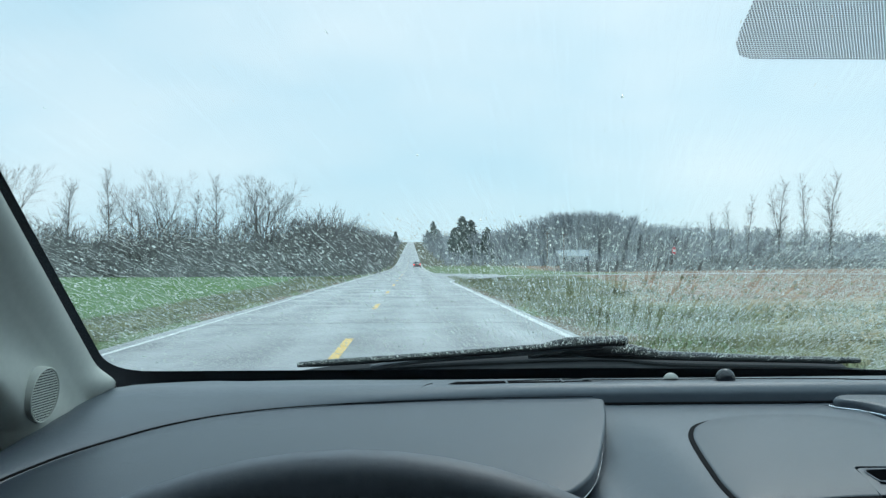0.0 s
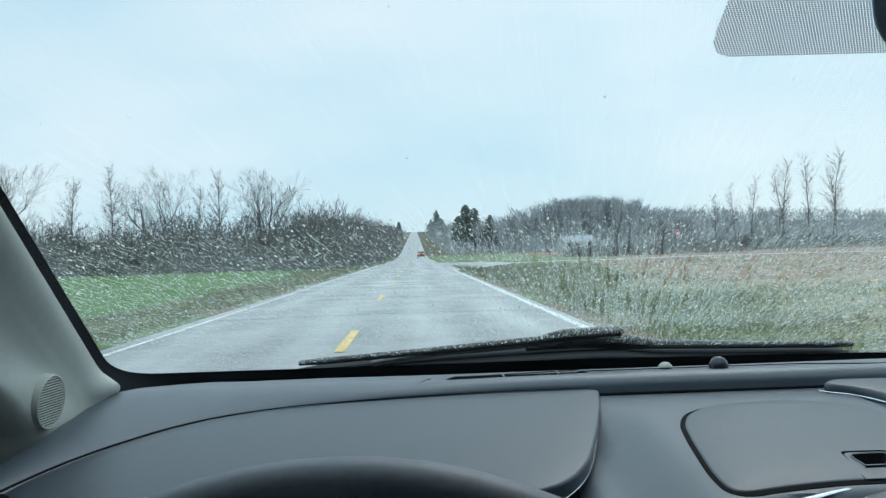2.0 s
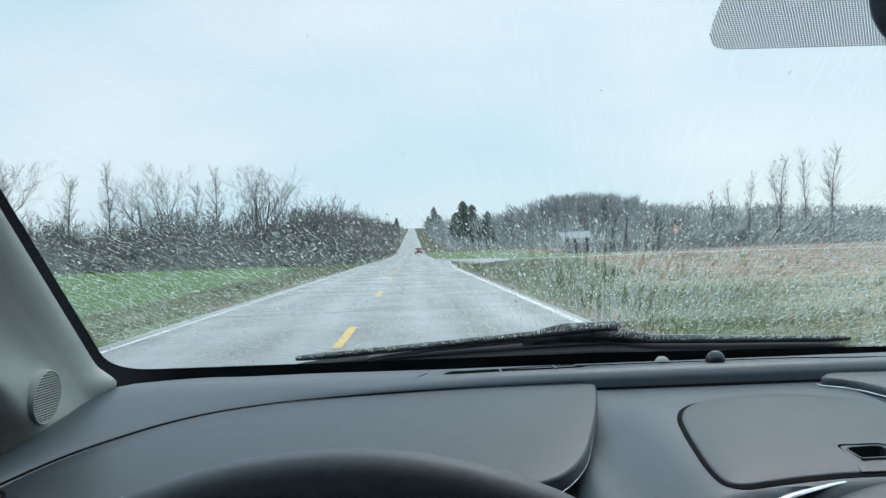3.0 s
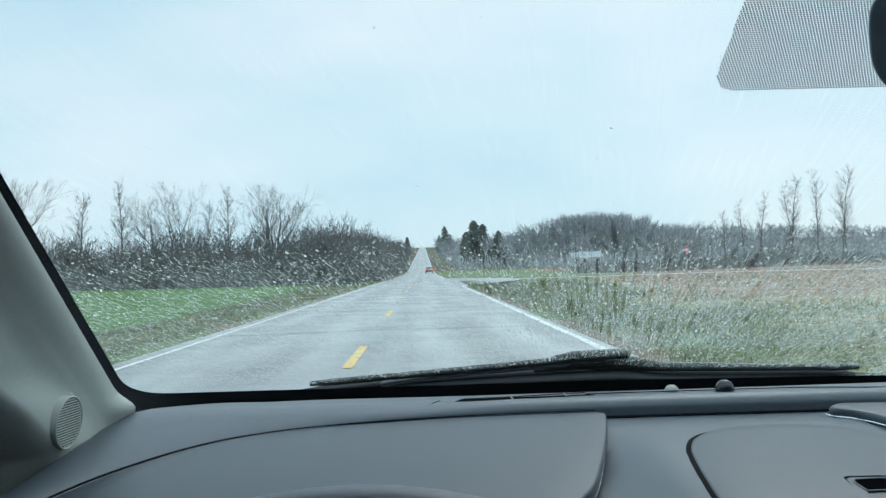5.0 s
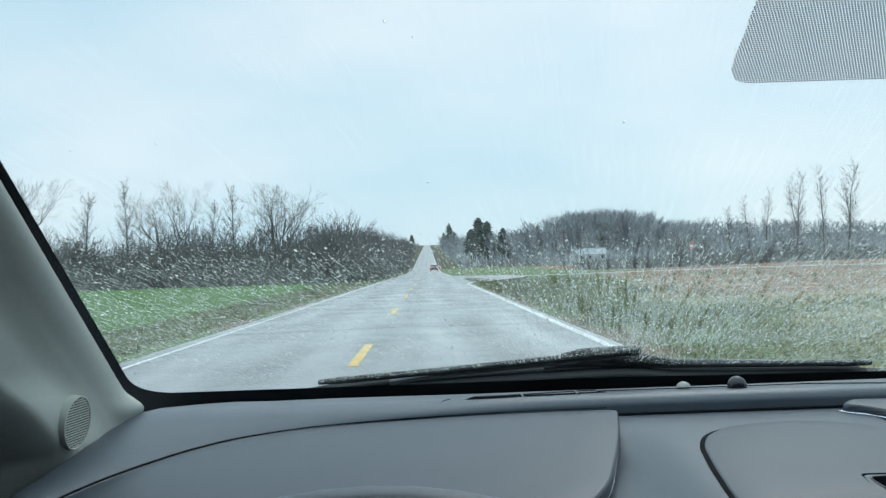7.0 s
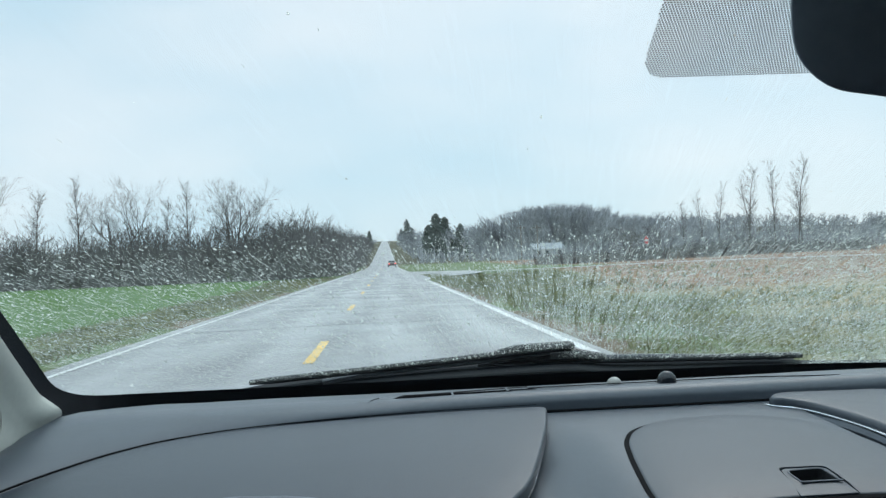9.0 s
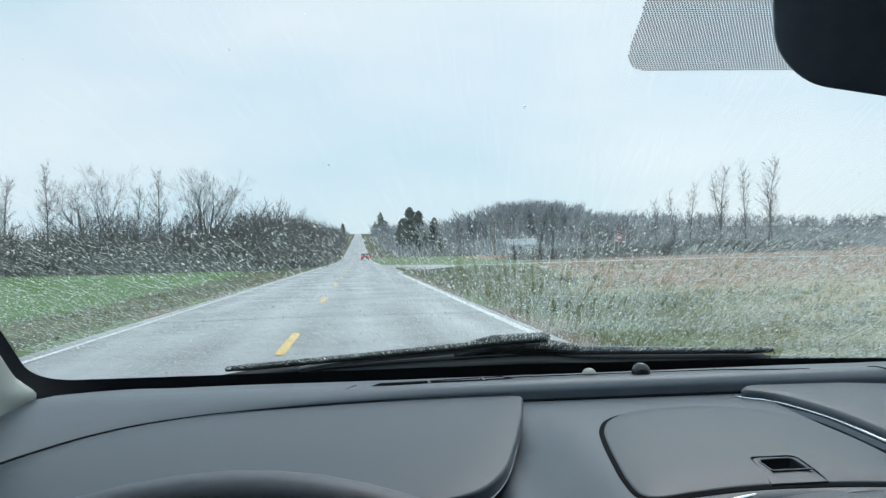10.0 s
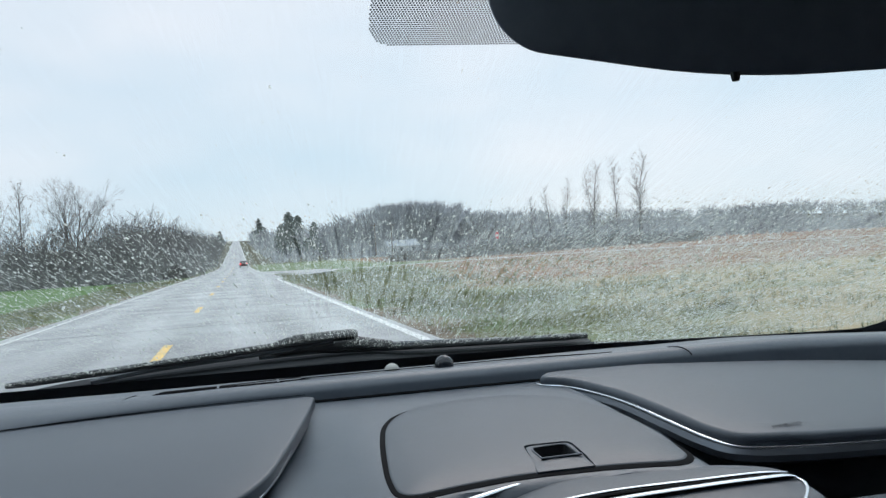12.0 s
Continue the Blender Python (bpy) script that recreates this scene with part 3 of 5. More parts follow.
rt = random.Random(11)
ROUND = "bare round-crowned tree standing in a hedgerow"
TALL = "tall thin bare tree rising from brush"
t_round = tree("bare_tree", 3, ROUND, "hedgerow trees", maker=grow, height=12.0, spread=0.5, first=0.3, depth=6, trunk=0.30, twig=0.006, limbs=6, sprays=1)
t_round2 = tree("bare_tree", 8, ROUND, "hedgerow trees", maker=grow, height=12.0, spread=0.62, first=0.26, depth=6, trunk=0.30, twig=0.006, limbs=5, sprays=1)
t_tall = tree("bare_tree", 21, TALL, "hedgerow trees", maker=spire, height=12.0, trunk=0.15, twig=0.008, reach=0.22, start=0.3)
t_tall2 = tree("bare_tree", 34, TALL, "hedgerow trees", maker=spire, height=12.0, trunk=0.13, twig=0.008, reach=0.26, start=0.25)
t_young = tree("bare_tree", 55, "young bare tree growing out of brush", "hedgerow trees", maker=grow, height=7.0, spread=0.6, first=0.15, depth=4, trunk=0.08, twig=0.011, limbs=6)
t_young.matrix_basis = standing(-29, 95, 0.0, 0.95)
for k in range(7):
    put_copy(t_young, standing(rt.uniform(-70, -9), rt.uniform(96, 100), rt.uniform(0, 6.28), rt.uniform(0.7, 0.95)))
for k in range(16):
    yy = 100 + 340 * rt.random() ** 1.4
    put_copy(t_young, standing(-9.5 - rt.uniform(0, 4), yy, rt.uniform(0, 6.28), rt.uniform(0.7, 0.95) * (1 + yy / 900)))
SPOTS = [(t_round, -15.2, 96, 0.3, 0.95), (t_round2, -27.0, 98, 1.1, 1.0), (t_tall, -20.5, 97, 2.0, 0.85), (t_tall2, -23.5, 99, 0.4, 0.72),
         (t_round, -44.5, 99, 2.4, 1.12)]
for ob, x, y, a, s in SPOTS[:4]:
    ob.matrix_basis = standing(x, y, a, s)
for ob, x, y, a, s in SPOTS[4:]:
    put_copy(ob, standing(x, y, a, s))
for ob, x, y, s in ((t_tall, -33.0, 100, 0.92), (t_tall2, -36.5, 97, 0.8), (t_round2, -51, 100, 0.9), (t_round2, -11.2, 101, 0.66),
                    (t_round2, -11.5, 130, 0.62), (t_tall, -12, 165, 0.6), (t_round2, -12.5, 205, 0.7), (t_round, -13, 262, 0.7), (t_round2, -15, 330, 0.8)):
    put_copy(ob, standing(x, y, rt.uniform(0, 6.28), s))

# stand of tall trees off the side road, seen against the sky
t_poplar = tree("bare_tree", 61, "tall bare tree in a stand beside the side road", "side road trees", maker=spire, height=12.0, trunk=0.11, twig=0.0045, reach=0.24, start=0.3)
t_poplar2 = tree("bare_tree", 62, "tall bare tree in a stand beside the side road", "side road trees", maker=spire, height=12.0, trunk=0.10, twig=0.0045, reach=0.21, start=0.35)
t_poplar.matrix_basis, t_poplar2.matrix_basis = standing(73, 155, 1.0, 1.05), standing(53.5, 150, 2.0, 0.9)
for x, y, s, ob in ((60.5, 148, 1.2, t_poplar), (66, 150, 1.28, t_poplar2), (69.5, 149, 1.32, t_poplar), (56.5, 151, 1.0, t_poplar2), (51, 152, 0.8, t_poplar), (63, 153, 1.1, t_poplar2)):
    c = put_copy(ob, standing(x, y, rt.uniform(0, 6.28), s))
    tagged(c, "tall bare tree in a stand beside the side road", "tree", "side road trees")


for k in range(9):
    c = put_copy(t_young, standing(rt.uniform(36, 70), rt.uniform(147, 156), rt.uniform(0, 6.28), rt.uniform(0.8, 1.25)))
    tagged(c, "young bare tree in a stand beside the side road", "tree", "side road trees")


def thicket(seed, label):
    """A clump of leafless brush."""
    r = random.Random(seed)
    rows = []
    for _ in range(72):
        p = Vector((r.gauss(0, 1.5), r.gauss(0, 1.15), -0.2))
        h = r.uniform(2.6, 4.9) * math.exp(-0.05 * (p.x * p.x + p.y * p.y))
        d = Vector((p.x * 0.10 + r.gauss(0, 0.18), p.y * 0.10 + r.gauss(0, 0.18), 1)).normalized()
        q = p
        rad = r.uniform(0.02, 0.042)
        for i in range(4):
            d = (d + Vector((r.gauss(0, 0.16), r.gauss(0, 0.16), 0))).normalized()
            e = q + d * h / 4
            rows.append((*q, *e, rad, rad * 0.75))
            rad *= 0.75
            for _ in range(3):
                f = (d + Vector((r.gauss(0, 0.8), r.gauss(0, 0.8), r.gauss(0.0, 0.35)))).normalized()
                g = q.lerp(e, r.random())
                k = g + f * r.uniform(0.4, 1.1)
                rows.append((*g, *k, 0.024, 0.012))
            q = e
    t = thing("brush_clump", label, "shrub", group="hedgerow brush")
    part("stems", rods("stems", rows, M_BRUSH, 3), M_BRUSH, t, smooth=False)
    return t


BR = "dense leafless brush at the edge of a field"
clumps = [thicket(s, BR) for s in (5, 6, 7, 9)]
used = [False] * 4


def put_brush(x, y, sx, sz):
    k = rt.randrange(4)
    m = Matrix.Translation((x, y, land_z(x, y))) @ Matrix.Rotation(rt.uniform(0, 6.28), 4, "Z") @ Matrix.Diagonal((sx, sx, sz, 1))
    if used[k]:
        put_copy(clumps[k], m)
    else:
        clumps[k].matrix_basis = m
        used[k] = True


x = -82.0
while x < -7.6:
    for row in range(2):
        put_brush(x + rt.uniform(-1, 1), 94 + row * 2.4 + rt.uniform(-0.7, 0.7) + 0.05 * (x + 8), rt.uniform(0.8, 1.15), rt.uniform(0.9, 1.1) * (1.35 + 0.3 * noise.noise((x / 7, 0.3, row))))
    x += 2.5
x = 26.0
while x < 84:
    put_brush(x + rt.uniform(-0.8, 0.8), 152 + rt.uniform(-2, 2), rt.uniform(0.9, 1.3), rt.uniform(0.38, 0.62) * (1 + 0.5 * math.exp(-((x - 60) / 9) ** 2)))
    x += 2.0
y = 98.0
while y < 520:
    for row in range(2):
        put_brush(-8.4 - 0.006 * (y - 98) - row * 2.6 + rt.uniform(-0.6, 0.6), y + rt.uniform(-1.5, 1.5), rt.uniform(0.8, 1.2), rt.uniform(0.85, 1.1) * (1.5 + 0.3 * noise.noise((y / 9, 7.7, row)) + 0.35 * smooth(110, 200, y)))
    y += 3.4 + (y - 98) * 0.022


def conifer(seed, height, label, wide=1.0):
    r = random.Random(seed)
    t = thing("evergreen_tree", label, "tree", group="evergreens")
    part("trunk", tube([(0, 0, -0.3), (0, 0, height * 0.5), (0, 0, height * 0.97)], [0.22, 0.14, 0.03], 6), M_BARK, t)
    rows = []
    z = height * 0.06
    while z < height * 0.985:
        reach = wide * (height - z) ** (0.75 / wide) * 0.78 * r.uniform(0.7, 1.2) + 0.15
        for k in range(int(10 * wide)):
            a = r.uniform(0, 6.283)
            out = Vector((math.cos(a), math.sin(a), r.uniform(-0.35, 0.05)))
            tip = Vector((0, 0, z)) + out * reach * r.uniform(0.6, 1.1)
            mid = Vector((0, 0, z)).lerp(tip, 0.3)
            rows.append((0, 0, z, *mid, 0.05, 0.16 * wide))
            rows.append((*mid, *tip, 0.2 * wide, 0.05 * wide))
            for _ in range(3):
                g = mid.lerp(tip, r.random())
                e = g + Vector((r.gauss(0, 0.5), r.gauss(0, 0.5), r.uniform(-0.5, 0.0))) * (0.35 + reach * 0.2)
                rows.append((*g, *e, 0.13 * wide ** 2, 0.04 * wide))
        z += height * 0.028
    part("crown", rods("crown", rows, M_NEEDLE, 4), M_NEEDLE, t, "dark green needles", smooth=False)
    return t


spruce = conifer(1, 16.0, "dark pointed evergreen tree by the roadside")
spruce2 = conifer(2, 15.0, "dark broad evergreen tree near a house", 1.45)
spruce.matrix_basis = standing(15.5, 640, 0, 1.18)
spruce2.matrix_basis = standing(17.0, 300, 0, 0.98)
for ob, x, y, s in ((spruce, 20, 660, 0.8), (spruce2, 20.0, 303, 0.9), (spruce2, 14.8, 308, 0.74), (spruce2, 25.5, 306, 0.74), (spruce2, 24, 520, 0.8), (spruce, 12.5, 700, 0.8), (spruce2, -13, 760, 0.8)):
    put_copy(ob, standing(x, y, rt.uniform(0, 6.28), s))


# ---- far woods: one mass of bare trees over the hill ----
def far_woods():
    r = random.Random(77)
    bases = []
    for seed in (101, 102, 103):
        a, b = grow(seed, height=12.0, spread=0.85, first=0.12, depth=3, trunk=0.2, twig=0.07, limbs=4)
        bases.append(np.array(a + b))
    for seed in (111, 112):
        a, b = grow(seed, height=12.0, spread=0.42, first=0.4, depth=3, trunk=0.2, twig=0.07, limbs=6)
        bases.append(np.array(a + b))
    out = []

    def add(x, y, s, kind=0):
        t = bases[3 + r.randrange(2) if kind else r.randrange(3)].copy()
        a = r.uniform(0, 6.283)
        c, sn = math.cos(a), math.sin(a)
        for i in (0, 3):
            px, py = t[:, i].copy(), t[:, i + 1].copy()
            t[:, i], t[:, i + 1] = (px * c - py * sn) * s * 1.1, (px * sn + py * c) * s * 1.1
            t[:, i + 2] *= s
            t[:, i:i + 3] += (x, y, land_z(x, y))
        out.append(t)

    for _ in range(310):                      # wooded hill on the right
        az = radians(r.uniform(8.5, 34))
        d = r.uniform(258, 420)
        add(d * math.sin(az), d * math.cos(az), r.uniform(0.72, 0.92) * (1 - 0.45 * smooth(12, 27, math.degrees(az))))
    for _ in range(130):                      # tall clump that crowns it
        deg = r.gauss(10.6, 2.5)
        az = radians(deg)
        d = r.uniform(270, 305)
        add(d * math.sin(az), d * math.cos(az), r.uniform(0.95, 1.1) * (0.82 + 0.42 * math.exp(-((deg - 10.4) / 3.6) ** 4)), 1)
    for _ in range(150):                      # woods right of the climbing road
        y = r.uniform(300, 760)
        add(r.uniform(11, 14 + y * 0.11), y, r.uniform(0.6, 0.95))
    for _ in range(90):                       # left of the climbing road
        y = r.uniform(330, 1050)
        add(-r.uniform(12, 60), y, r.uniform(0.5, 0.8))
    for _ in range(110):                      # low tree line along the far right
        az = radians(r.uniform(30, 46))
        d = r.uniform(330, 460)
        add(d * math.sin(az), d * math.cos(az), r.uniform(0.4, 0.62))
    for _ in range(45):                       # behind the left hedge
        add(-r.uniform(15, 150), r.uniform(150, 300), r.uniform(0.5, 0.75))
    return np.concatenate(out)


woods = part("far_woods", rods("far_woods", far_woods(), M_HAZEWOOD, 3), M_HAZEWOOD, smooth=False)
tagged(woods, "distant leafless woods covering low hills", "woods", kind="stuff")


def undergrowth():
    """Low scrub that fills the foot of the far woods."""
    r = random.Random(5)
    rows = []
    for _ in range(9000):
        k = r.random()
        if k < 0.55:
            az, d = radians(r.uniform(7, 46)), r.uniform(250, 330)
            x, y = d * math.sin(az), d * math.cos(az)
        elif k < 0.8:
            y = r.uniform(240, 760)
            x = r.uniform(9, 14 + y * 0.1)
        else:
            y = r.uniform(330, 1050)
            x = -r.uniform(10, 40)
        z = land_z(x, y)
        h = r.uniform(1.0, 4.2)
        rows.append((x, y, z - 0.2, x + r.gauss(0, 0.7), y + r.gauss(0, 0.7), z + h, r.uniform(0.12, 0.3), 0.05))
    return rows


scrub = part("far_scrub", rods("far_scrub", undergrowth(), M_HAZEWOOD, 3), M_HAZEWOOD, smooth=False)
tagged(scrub, "haze-grey scrub along the foot of distant woods", "scrub", kind="stuff")


# ---- verge grass and stubble ----
def blades():
    r = random.Random(9)
    co, fa = [], []

    def tuft(x, y, h, n, lean):
        z = land_z(x, y) - 0.02
        for _ in range(n):
            a = r.uniform(0, 6.283)
            dx, dy = math.cos(a), math.sin(a)
            w = 0.006 + 0.0006 * y
            hh = h * r.uniform(0.6, 1.2)
            px, py = x + r.gauss(0, 0.06), y + r.gauss(0, 0.06)
            i = len(co)
            co.extend(((px - dy * w, py + dx * w, z), (px + dy * w, py - dx * w, z), (px + dx * lean * hh, py + dy * lean * hh, z + hh)))
            fa.append((i, i + 1, i + 2))

    for _ in range(16000):
        y = 5 + 75 * r.random() ** 1.5
        x = 3.1 + (24 if r.random() < 0.6 else 8) * r.random()
        if y > 27 and x > 4 + 0.14 * y and r.random() < 0.8:
            continue
        if x > 0.34 * y + 4 and r.random() < 0.55:
            continue
        tuft(x, y, 0.10 + 0.16 * max(0, noise.noise((x / 3, y / 3, 0)) + 0.4), 4, 0.6)
    for _ in range(9000):
        y = 7 + 82 * r.random() ** 1.4
        x = -4.9 - (3.2 + 0.03 * y) * r.random()
        tuft(x, y, 0.08 + 0.12 * max(0, noise.noise((x / 3, y / 3, 0)) + 0.3), 4, 0.6)
    me = bpy.data.meshes.new("verge_grass")
    me.from_pydata(co, [], fa)
    me.materials.append(M_GRASS)
    return me


grass = part("verge_grass", blades(), M_GRASS, smooth=False)
tagged(grass, "rough tussocky green and straw verge grass", "grass", kind="stuff")


def stubble():
    r = random.Random(4)
    rows = []
    for k in range(60):
        x0 = 29 + 1.5 * k
        for _ in range(150):
            y = r.uniform(8, 86) if r.random() < 0.75 else r.uniform(97, 190)
            x = x0 + r.gauss(0, 0.12)
            if y > x * 4.5:
                continue
            z = land_z(x, y)
            rows.append((x, y, z - 0.05, x + r.gauss(0, 0.08), y + r.gauss(0, 0.08), z + r.uniform(0.15, 0.42), 0.02, 0.012))
    return rows


stalks = part("corn_stubble", rods("corn_stubble", stubble(), M_STALK, 3), M_STALK, smooth=False)
tagged(stalks, "rows of pale cut corn stalks in a field", "stubble", kind="stuff")


# ---- house, sign, poles, vehicles ----
def house(x, y, turn):
    h = thing("farm_house", "low white farmhouse with grey roof among bare trees", "house", (x, y, land_z(x, y) - 0.1))
    h.rotation_euler.z = turn
    part("wall", box(bmesh.new(), (-4.2, -3.2, 0), (4.2, 3.2, 2.6)), M_SIDING, h, smooth=False)
    bm = bmesh.new()
    v = [bm.verts.new(p) for p in ((-4.7, -3.7, 2.5), (4.7, -3.7, 2.5), (4.7, 3.7, 2.5), (-4.7, 3.7, 2.5), (-4.7, 0, 4.3), (4.7, 0, 4.3))]
    for f in ((0, 1, 5, 4), (2, 3, 4, 5), (0, 4, 3), (1, 2, 5), (0, 3, 2, 1)):
        bm.faces.new([v[i] for i in f])
    part("roof", bm, M_ROOF, h, smooth=False)
    for k, wx in enumerate((-3.0, -0.9, 2.9)):
        w = part("window", box(bmesh.new(), (wx - 0.65, -3.28, 0.95), (wx + 0.65, -3.2, 2.2)), M_SIDING, h, smooth=False)
        part("pane", box(bmesh.new(), (wx - 0.52, -3.31, 1.05), (wx + 0.52, -3.29, 2.1)), M_PANE, w, smooth=False)
    part("door", box(bmesh.new(), (0.9, -3.28, 0), (1.85, -3.2, 2.1)), M_ROOF, h, "grey front door", smooth=False)
    part("chimney", box(bmesh.new(), (1.9, -0.4, 3.7), (2.6, 0.4, 5.0)), M_ROOF, h, smooth=False)
    return h


house(46, 258, 0.12)
house(24, 560, -0.2)


def red_sign(x, y, turn):
    s = thing("road_sign", "red road sign on a thin steel post", "road sign", (x, y, land_z(x, y)))
    s.rotation_euler.z = turn
    part("post", box(bmesh.new(), (-0.03, -0.02, -0.3), (0.03, 0.02, 2.75), 0.005), M_POST, s)
    pts = [(0.375 / math.cos(math.pi / 8) * math.cos(math.pi / 8 + k * math.pi / 4), 0.375 / math.cos(math.pi / 8) * math.sin(math.pi / 8 + k * math.pi / 4)) for k in range(8)]
    b1, b2 = plate(pts, 0, 0.004, 0.001), plate([(a * 0.93, b * 0.93) for a, b in pts], 0.003, 0.002, 0.001)
    m = Matrix.Translation((0, -0.03, 2.35)) @ Matrix.Rotation(radians(90), 4, "X")
    b1.transform(m)
    b2.transform(m)
    part("rim", b1, M_LINE_W, s, "white border", smooth=False)
    part("face", b2, M_SIGN, s, "red reflective face", smooth=False)
    part("lettering_bar", box(bmesh.new(), (-0.25, -0.0395, 2.24), (0.25, -0.037, 2.46)), M_LINE_W, s, smooth=False)
    return s


red_sign(24.5, 84, 0.75)


def pole(x, y):
    p = thing("utility_pole", "weathered wooden utility pole with a crossarm", "pole", (x, y, land_z(x, y)), group="utility poles")
    part("post", tube([(0, 0, -0.5), (0, 0, 5), (0, 0, 9.2)], [0.15, 0.13, 0.1], 8), M_WOODPOLE, p)
    part("crossarm", box(bmesh.new(), (-1.1, -0.06, 8.4), (1.1, 0.06, 8.54), 0.01), M_WOODPOLE, p, smooth=False)
    for k in (-0.95, 0.35, 0.95):
        part("insulator", tube([(k, 0, 8.52), (k, 0, 8.7)], [0.05, 0.035], 6), M_PANE, p)
    return p


pole(40.5, 240)
pole(35.5, 236)


def saloon(name, label, x, y, turn, paint):
    c = thing(name, label, "car", (x, y, (road_z(y) + 0.02 if x < 3 else land_z(x, y))))
    c.rotation_euler.z = turn
    prof = [(-2.2, 0.45), (-2.25, 0.8), (-2.05, 0.98), (-1.4, 1.02), (-0.85, 1.42), (0.45, 1.45), (1.15, 1.02), (2.05, 0.9), (2.25, 0.65), (2.2, 0.35), (0, 0.28), (-2.1, 0.3)]
    prof = [tuple(p) for p in rounded(prof, 0.16, 3)]
    bm = bmesh.new()
    rings = []
    for xs, k in ((-0.88, 0.93), (-0.8, 1.0), (0.8, 1.0), (0.88, 0.93)):
        rings.append([bm.verts.new((xs * (1 if q[1] < 0.95 else 1 - 0.28 * (q[1] - 0.95)), q[0] * k, 0.3 + (q[1] - 0.3) * (0.97 if k < 1 else 1))) for q in prof])
    for a, b in zip(rings, rings[1:]):
        for i in range(len(prof)):
            bm.faces.new((a[i], a[(i + 1) % len(prof)], b[(i + 1) % len(prof)], b[i]))
    bm.faces.new(rings[0])
    bm.faces.new(rings[-1])
    part("body", bm, paint, c)
    bm = bmesh.new()
    v = [bm.verts.new(p) for p in ((-0.66, -1.36, 1.06), (0.66, -1.36, 1.06), (0.56, -0.93, 1.37), (-0.56, -0.93, 1.37))]
    bm.faces.new(v)
    bmesh.ops.solidify(bm, geom=bm.faces[:], thickness=0.04)
    part("rear_window", bm, M_PANE, c, smooth=False)
    for sx in (-1, 1):
        part("tail_lamp", box(bmesh.new(), (sx * 0.68 - 0.15, -2.28, 0.72), (sx * 0.68 + 0.15, -2.18, 0.9), 0.02), M_TAIL, c, "lit red tail lamp")
        for wy in (-1.35, 1.35):
            w = part("wheel", tube([(sx * 0.72, wy, 0.32), (sx * 0.9, wy, 0.32)], 0.32, 16), M_TYRE, c, "dark tyre")
            part("rim", tube([(sx * 0.88, wy, 0.32), (sx * 0.915, wy, 0.32)], 0.19, 12), M_POST, w)
    return c


saloon("car", "dark car with lit red tail lamps driving ahead", 1.3, 205, 0.0, M_CARPAINT)
saloon("car", "red car parked by bare trees", 61, 166, 1.4, M_REDPAINT)


# ---- cabin ----
# windscreen plane: through (y 1.12, z 1.075), raked 28 degrees
RAKE = math.tan(radians(28))


def screen_z(y, lift=0.0):
    return 1.075 + (1.12 - y) * RAKE + lift


def on_screen(x, y, lift=0.0):
    """A point of the raked glass; lift moves it outwards, square to the glass."""
    c, s = math.cos(radians(28)), math.sin(radians(28))
    return (x, y + lift * s, screen_z(y) + lift * c)


screen = thing("windshield", "raked car windscreen wet with rain, black ceramic border", "windscreen", kind="structure")
pane = part("glass", sheet(frange(-0.46, 1.17, 24), frange(0.34, 1.3, 16), lambda x, y: on_screen(x, y)), M_GLASS, screen, "clear wet glass")
pane.visible_shadow = False


def left_edge(y):
    return -0.320 - 0.104 * (y - 0.6)


def border():
    """The black ceramic band printed round the glass."""
    inner = rounded([(left_edge(0.36), 0.36, 0.01), (left_edge(1.171), 1.171, 0.055), (-0.14, 1.172, 0.02), (0.0, 1.172, 0.05), (0.25, 1.172, 0.05), (0.60, 1.183, 0.03), (0.85, 1.203, 0.1), (1.062, 1.217, 0.05), (1.11, 1.10, 0.03), (1.06, 0.36, 0.01)], n=8)
    bm = bmesh.new()
    mid = Vector((0.35, 0.77))
    rings = []
    for k, lift in ((0, -0.003), (1, -0.003), (1, -0.0045)):
        ring = []
        for p in inner:
            q = p
            if k:
                d = p - mid
                e = max(abs(d.x) / 0.82, abs(d.y) / 0.54)
                q = mid + d / e
            ring.append(bm.verts.new(on_screen(q.x, q.y, lift)))
        rings.append(ring)
    n = len(inner)
    for i in range(n):
        bm.faces.new((rings[0][i], rings[0][(i + 1) % n], rings[1][(i + 1) % n], rings[1][i]))
    return bm


part("border_band", border(), M_BORDER, screen, "black ceramic border", smooth=False)


def dots():
    """The dotted sun band behind the mirror."""
    co, fa = [], []
    pitch = 0.0021
    rows = int(0.22 / (pitch * 0.866))
    for j in range(rows):
        y = 0.645 - j * pitch * 0.866
        x0 = 0.229 + 0.018 - math.sqrt(0.018 ** 2 - min(0.0179, max(0.0, y - 0.6275)) ** 2) - 0.03 * (0.645 - y)
        n = int(0.36 / pitch)
        for i in range(n):
            x = 0.2 + (i + 0.5 * (j % 2)) * pitch
            if x < x0 or (x > 0.60):
                continue
            b = len(co)
            for k in range(6):
                co.append(on_screen(x + 0.00084 * math.cos(k * math.pi / 3), y + 0.00084 * math.sin(k * math.pi / 3), -0.002))
            fa.append(tuple(range(b, b + 6)))
    me = bpy.data.meshes.new("dot_band")
    me.from_pydata(co, [], fa)
    me.materials.append(M_FRIT)
    return me


part("dot_band", dots(), M_FRIT, screen, "fine grid of printed black dots", smooth=False)


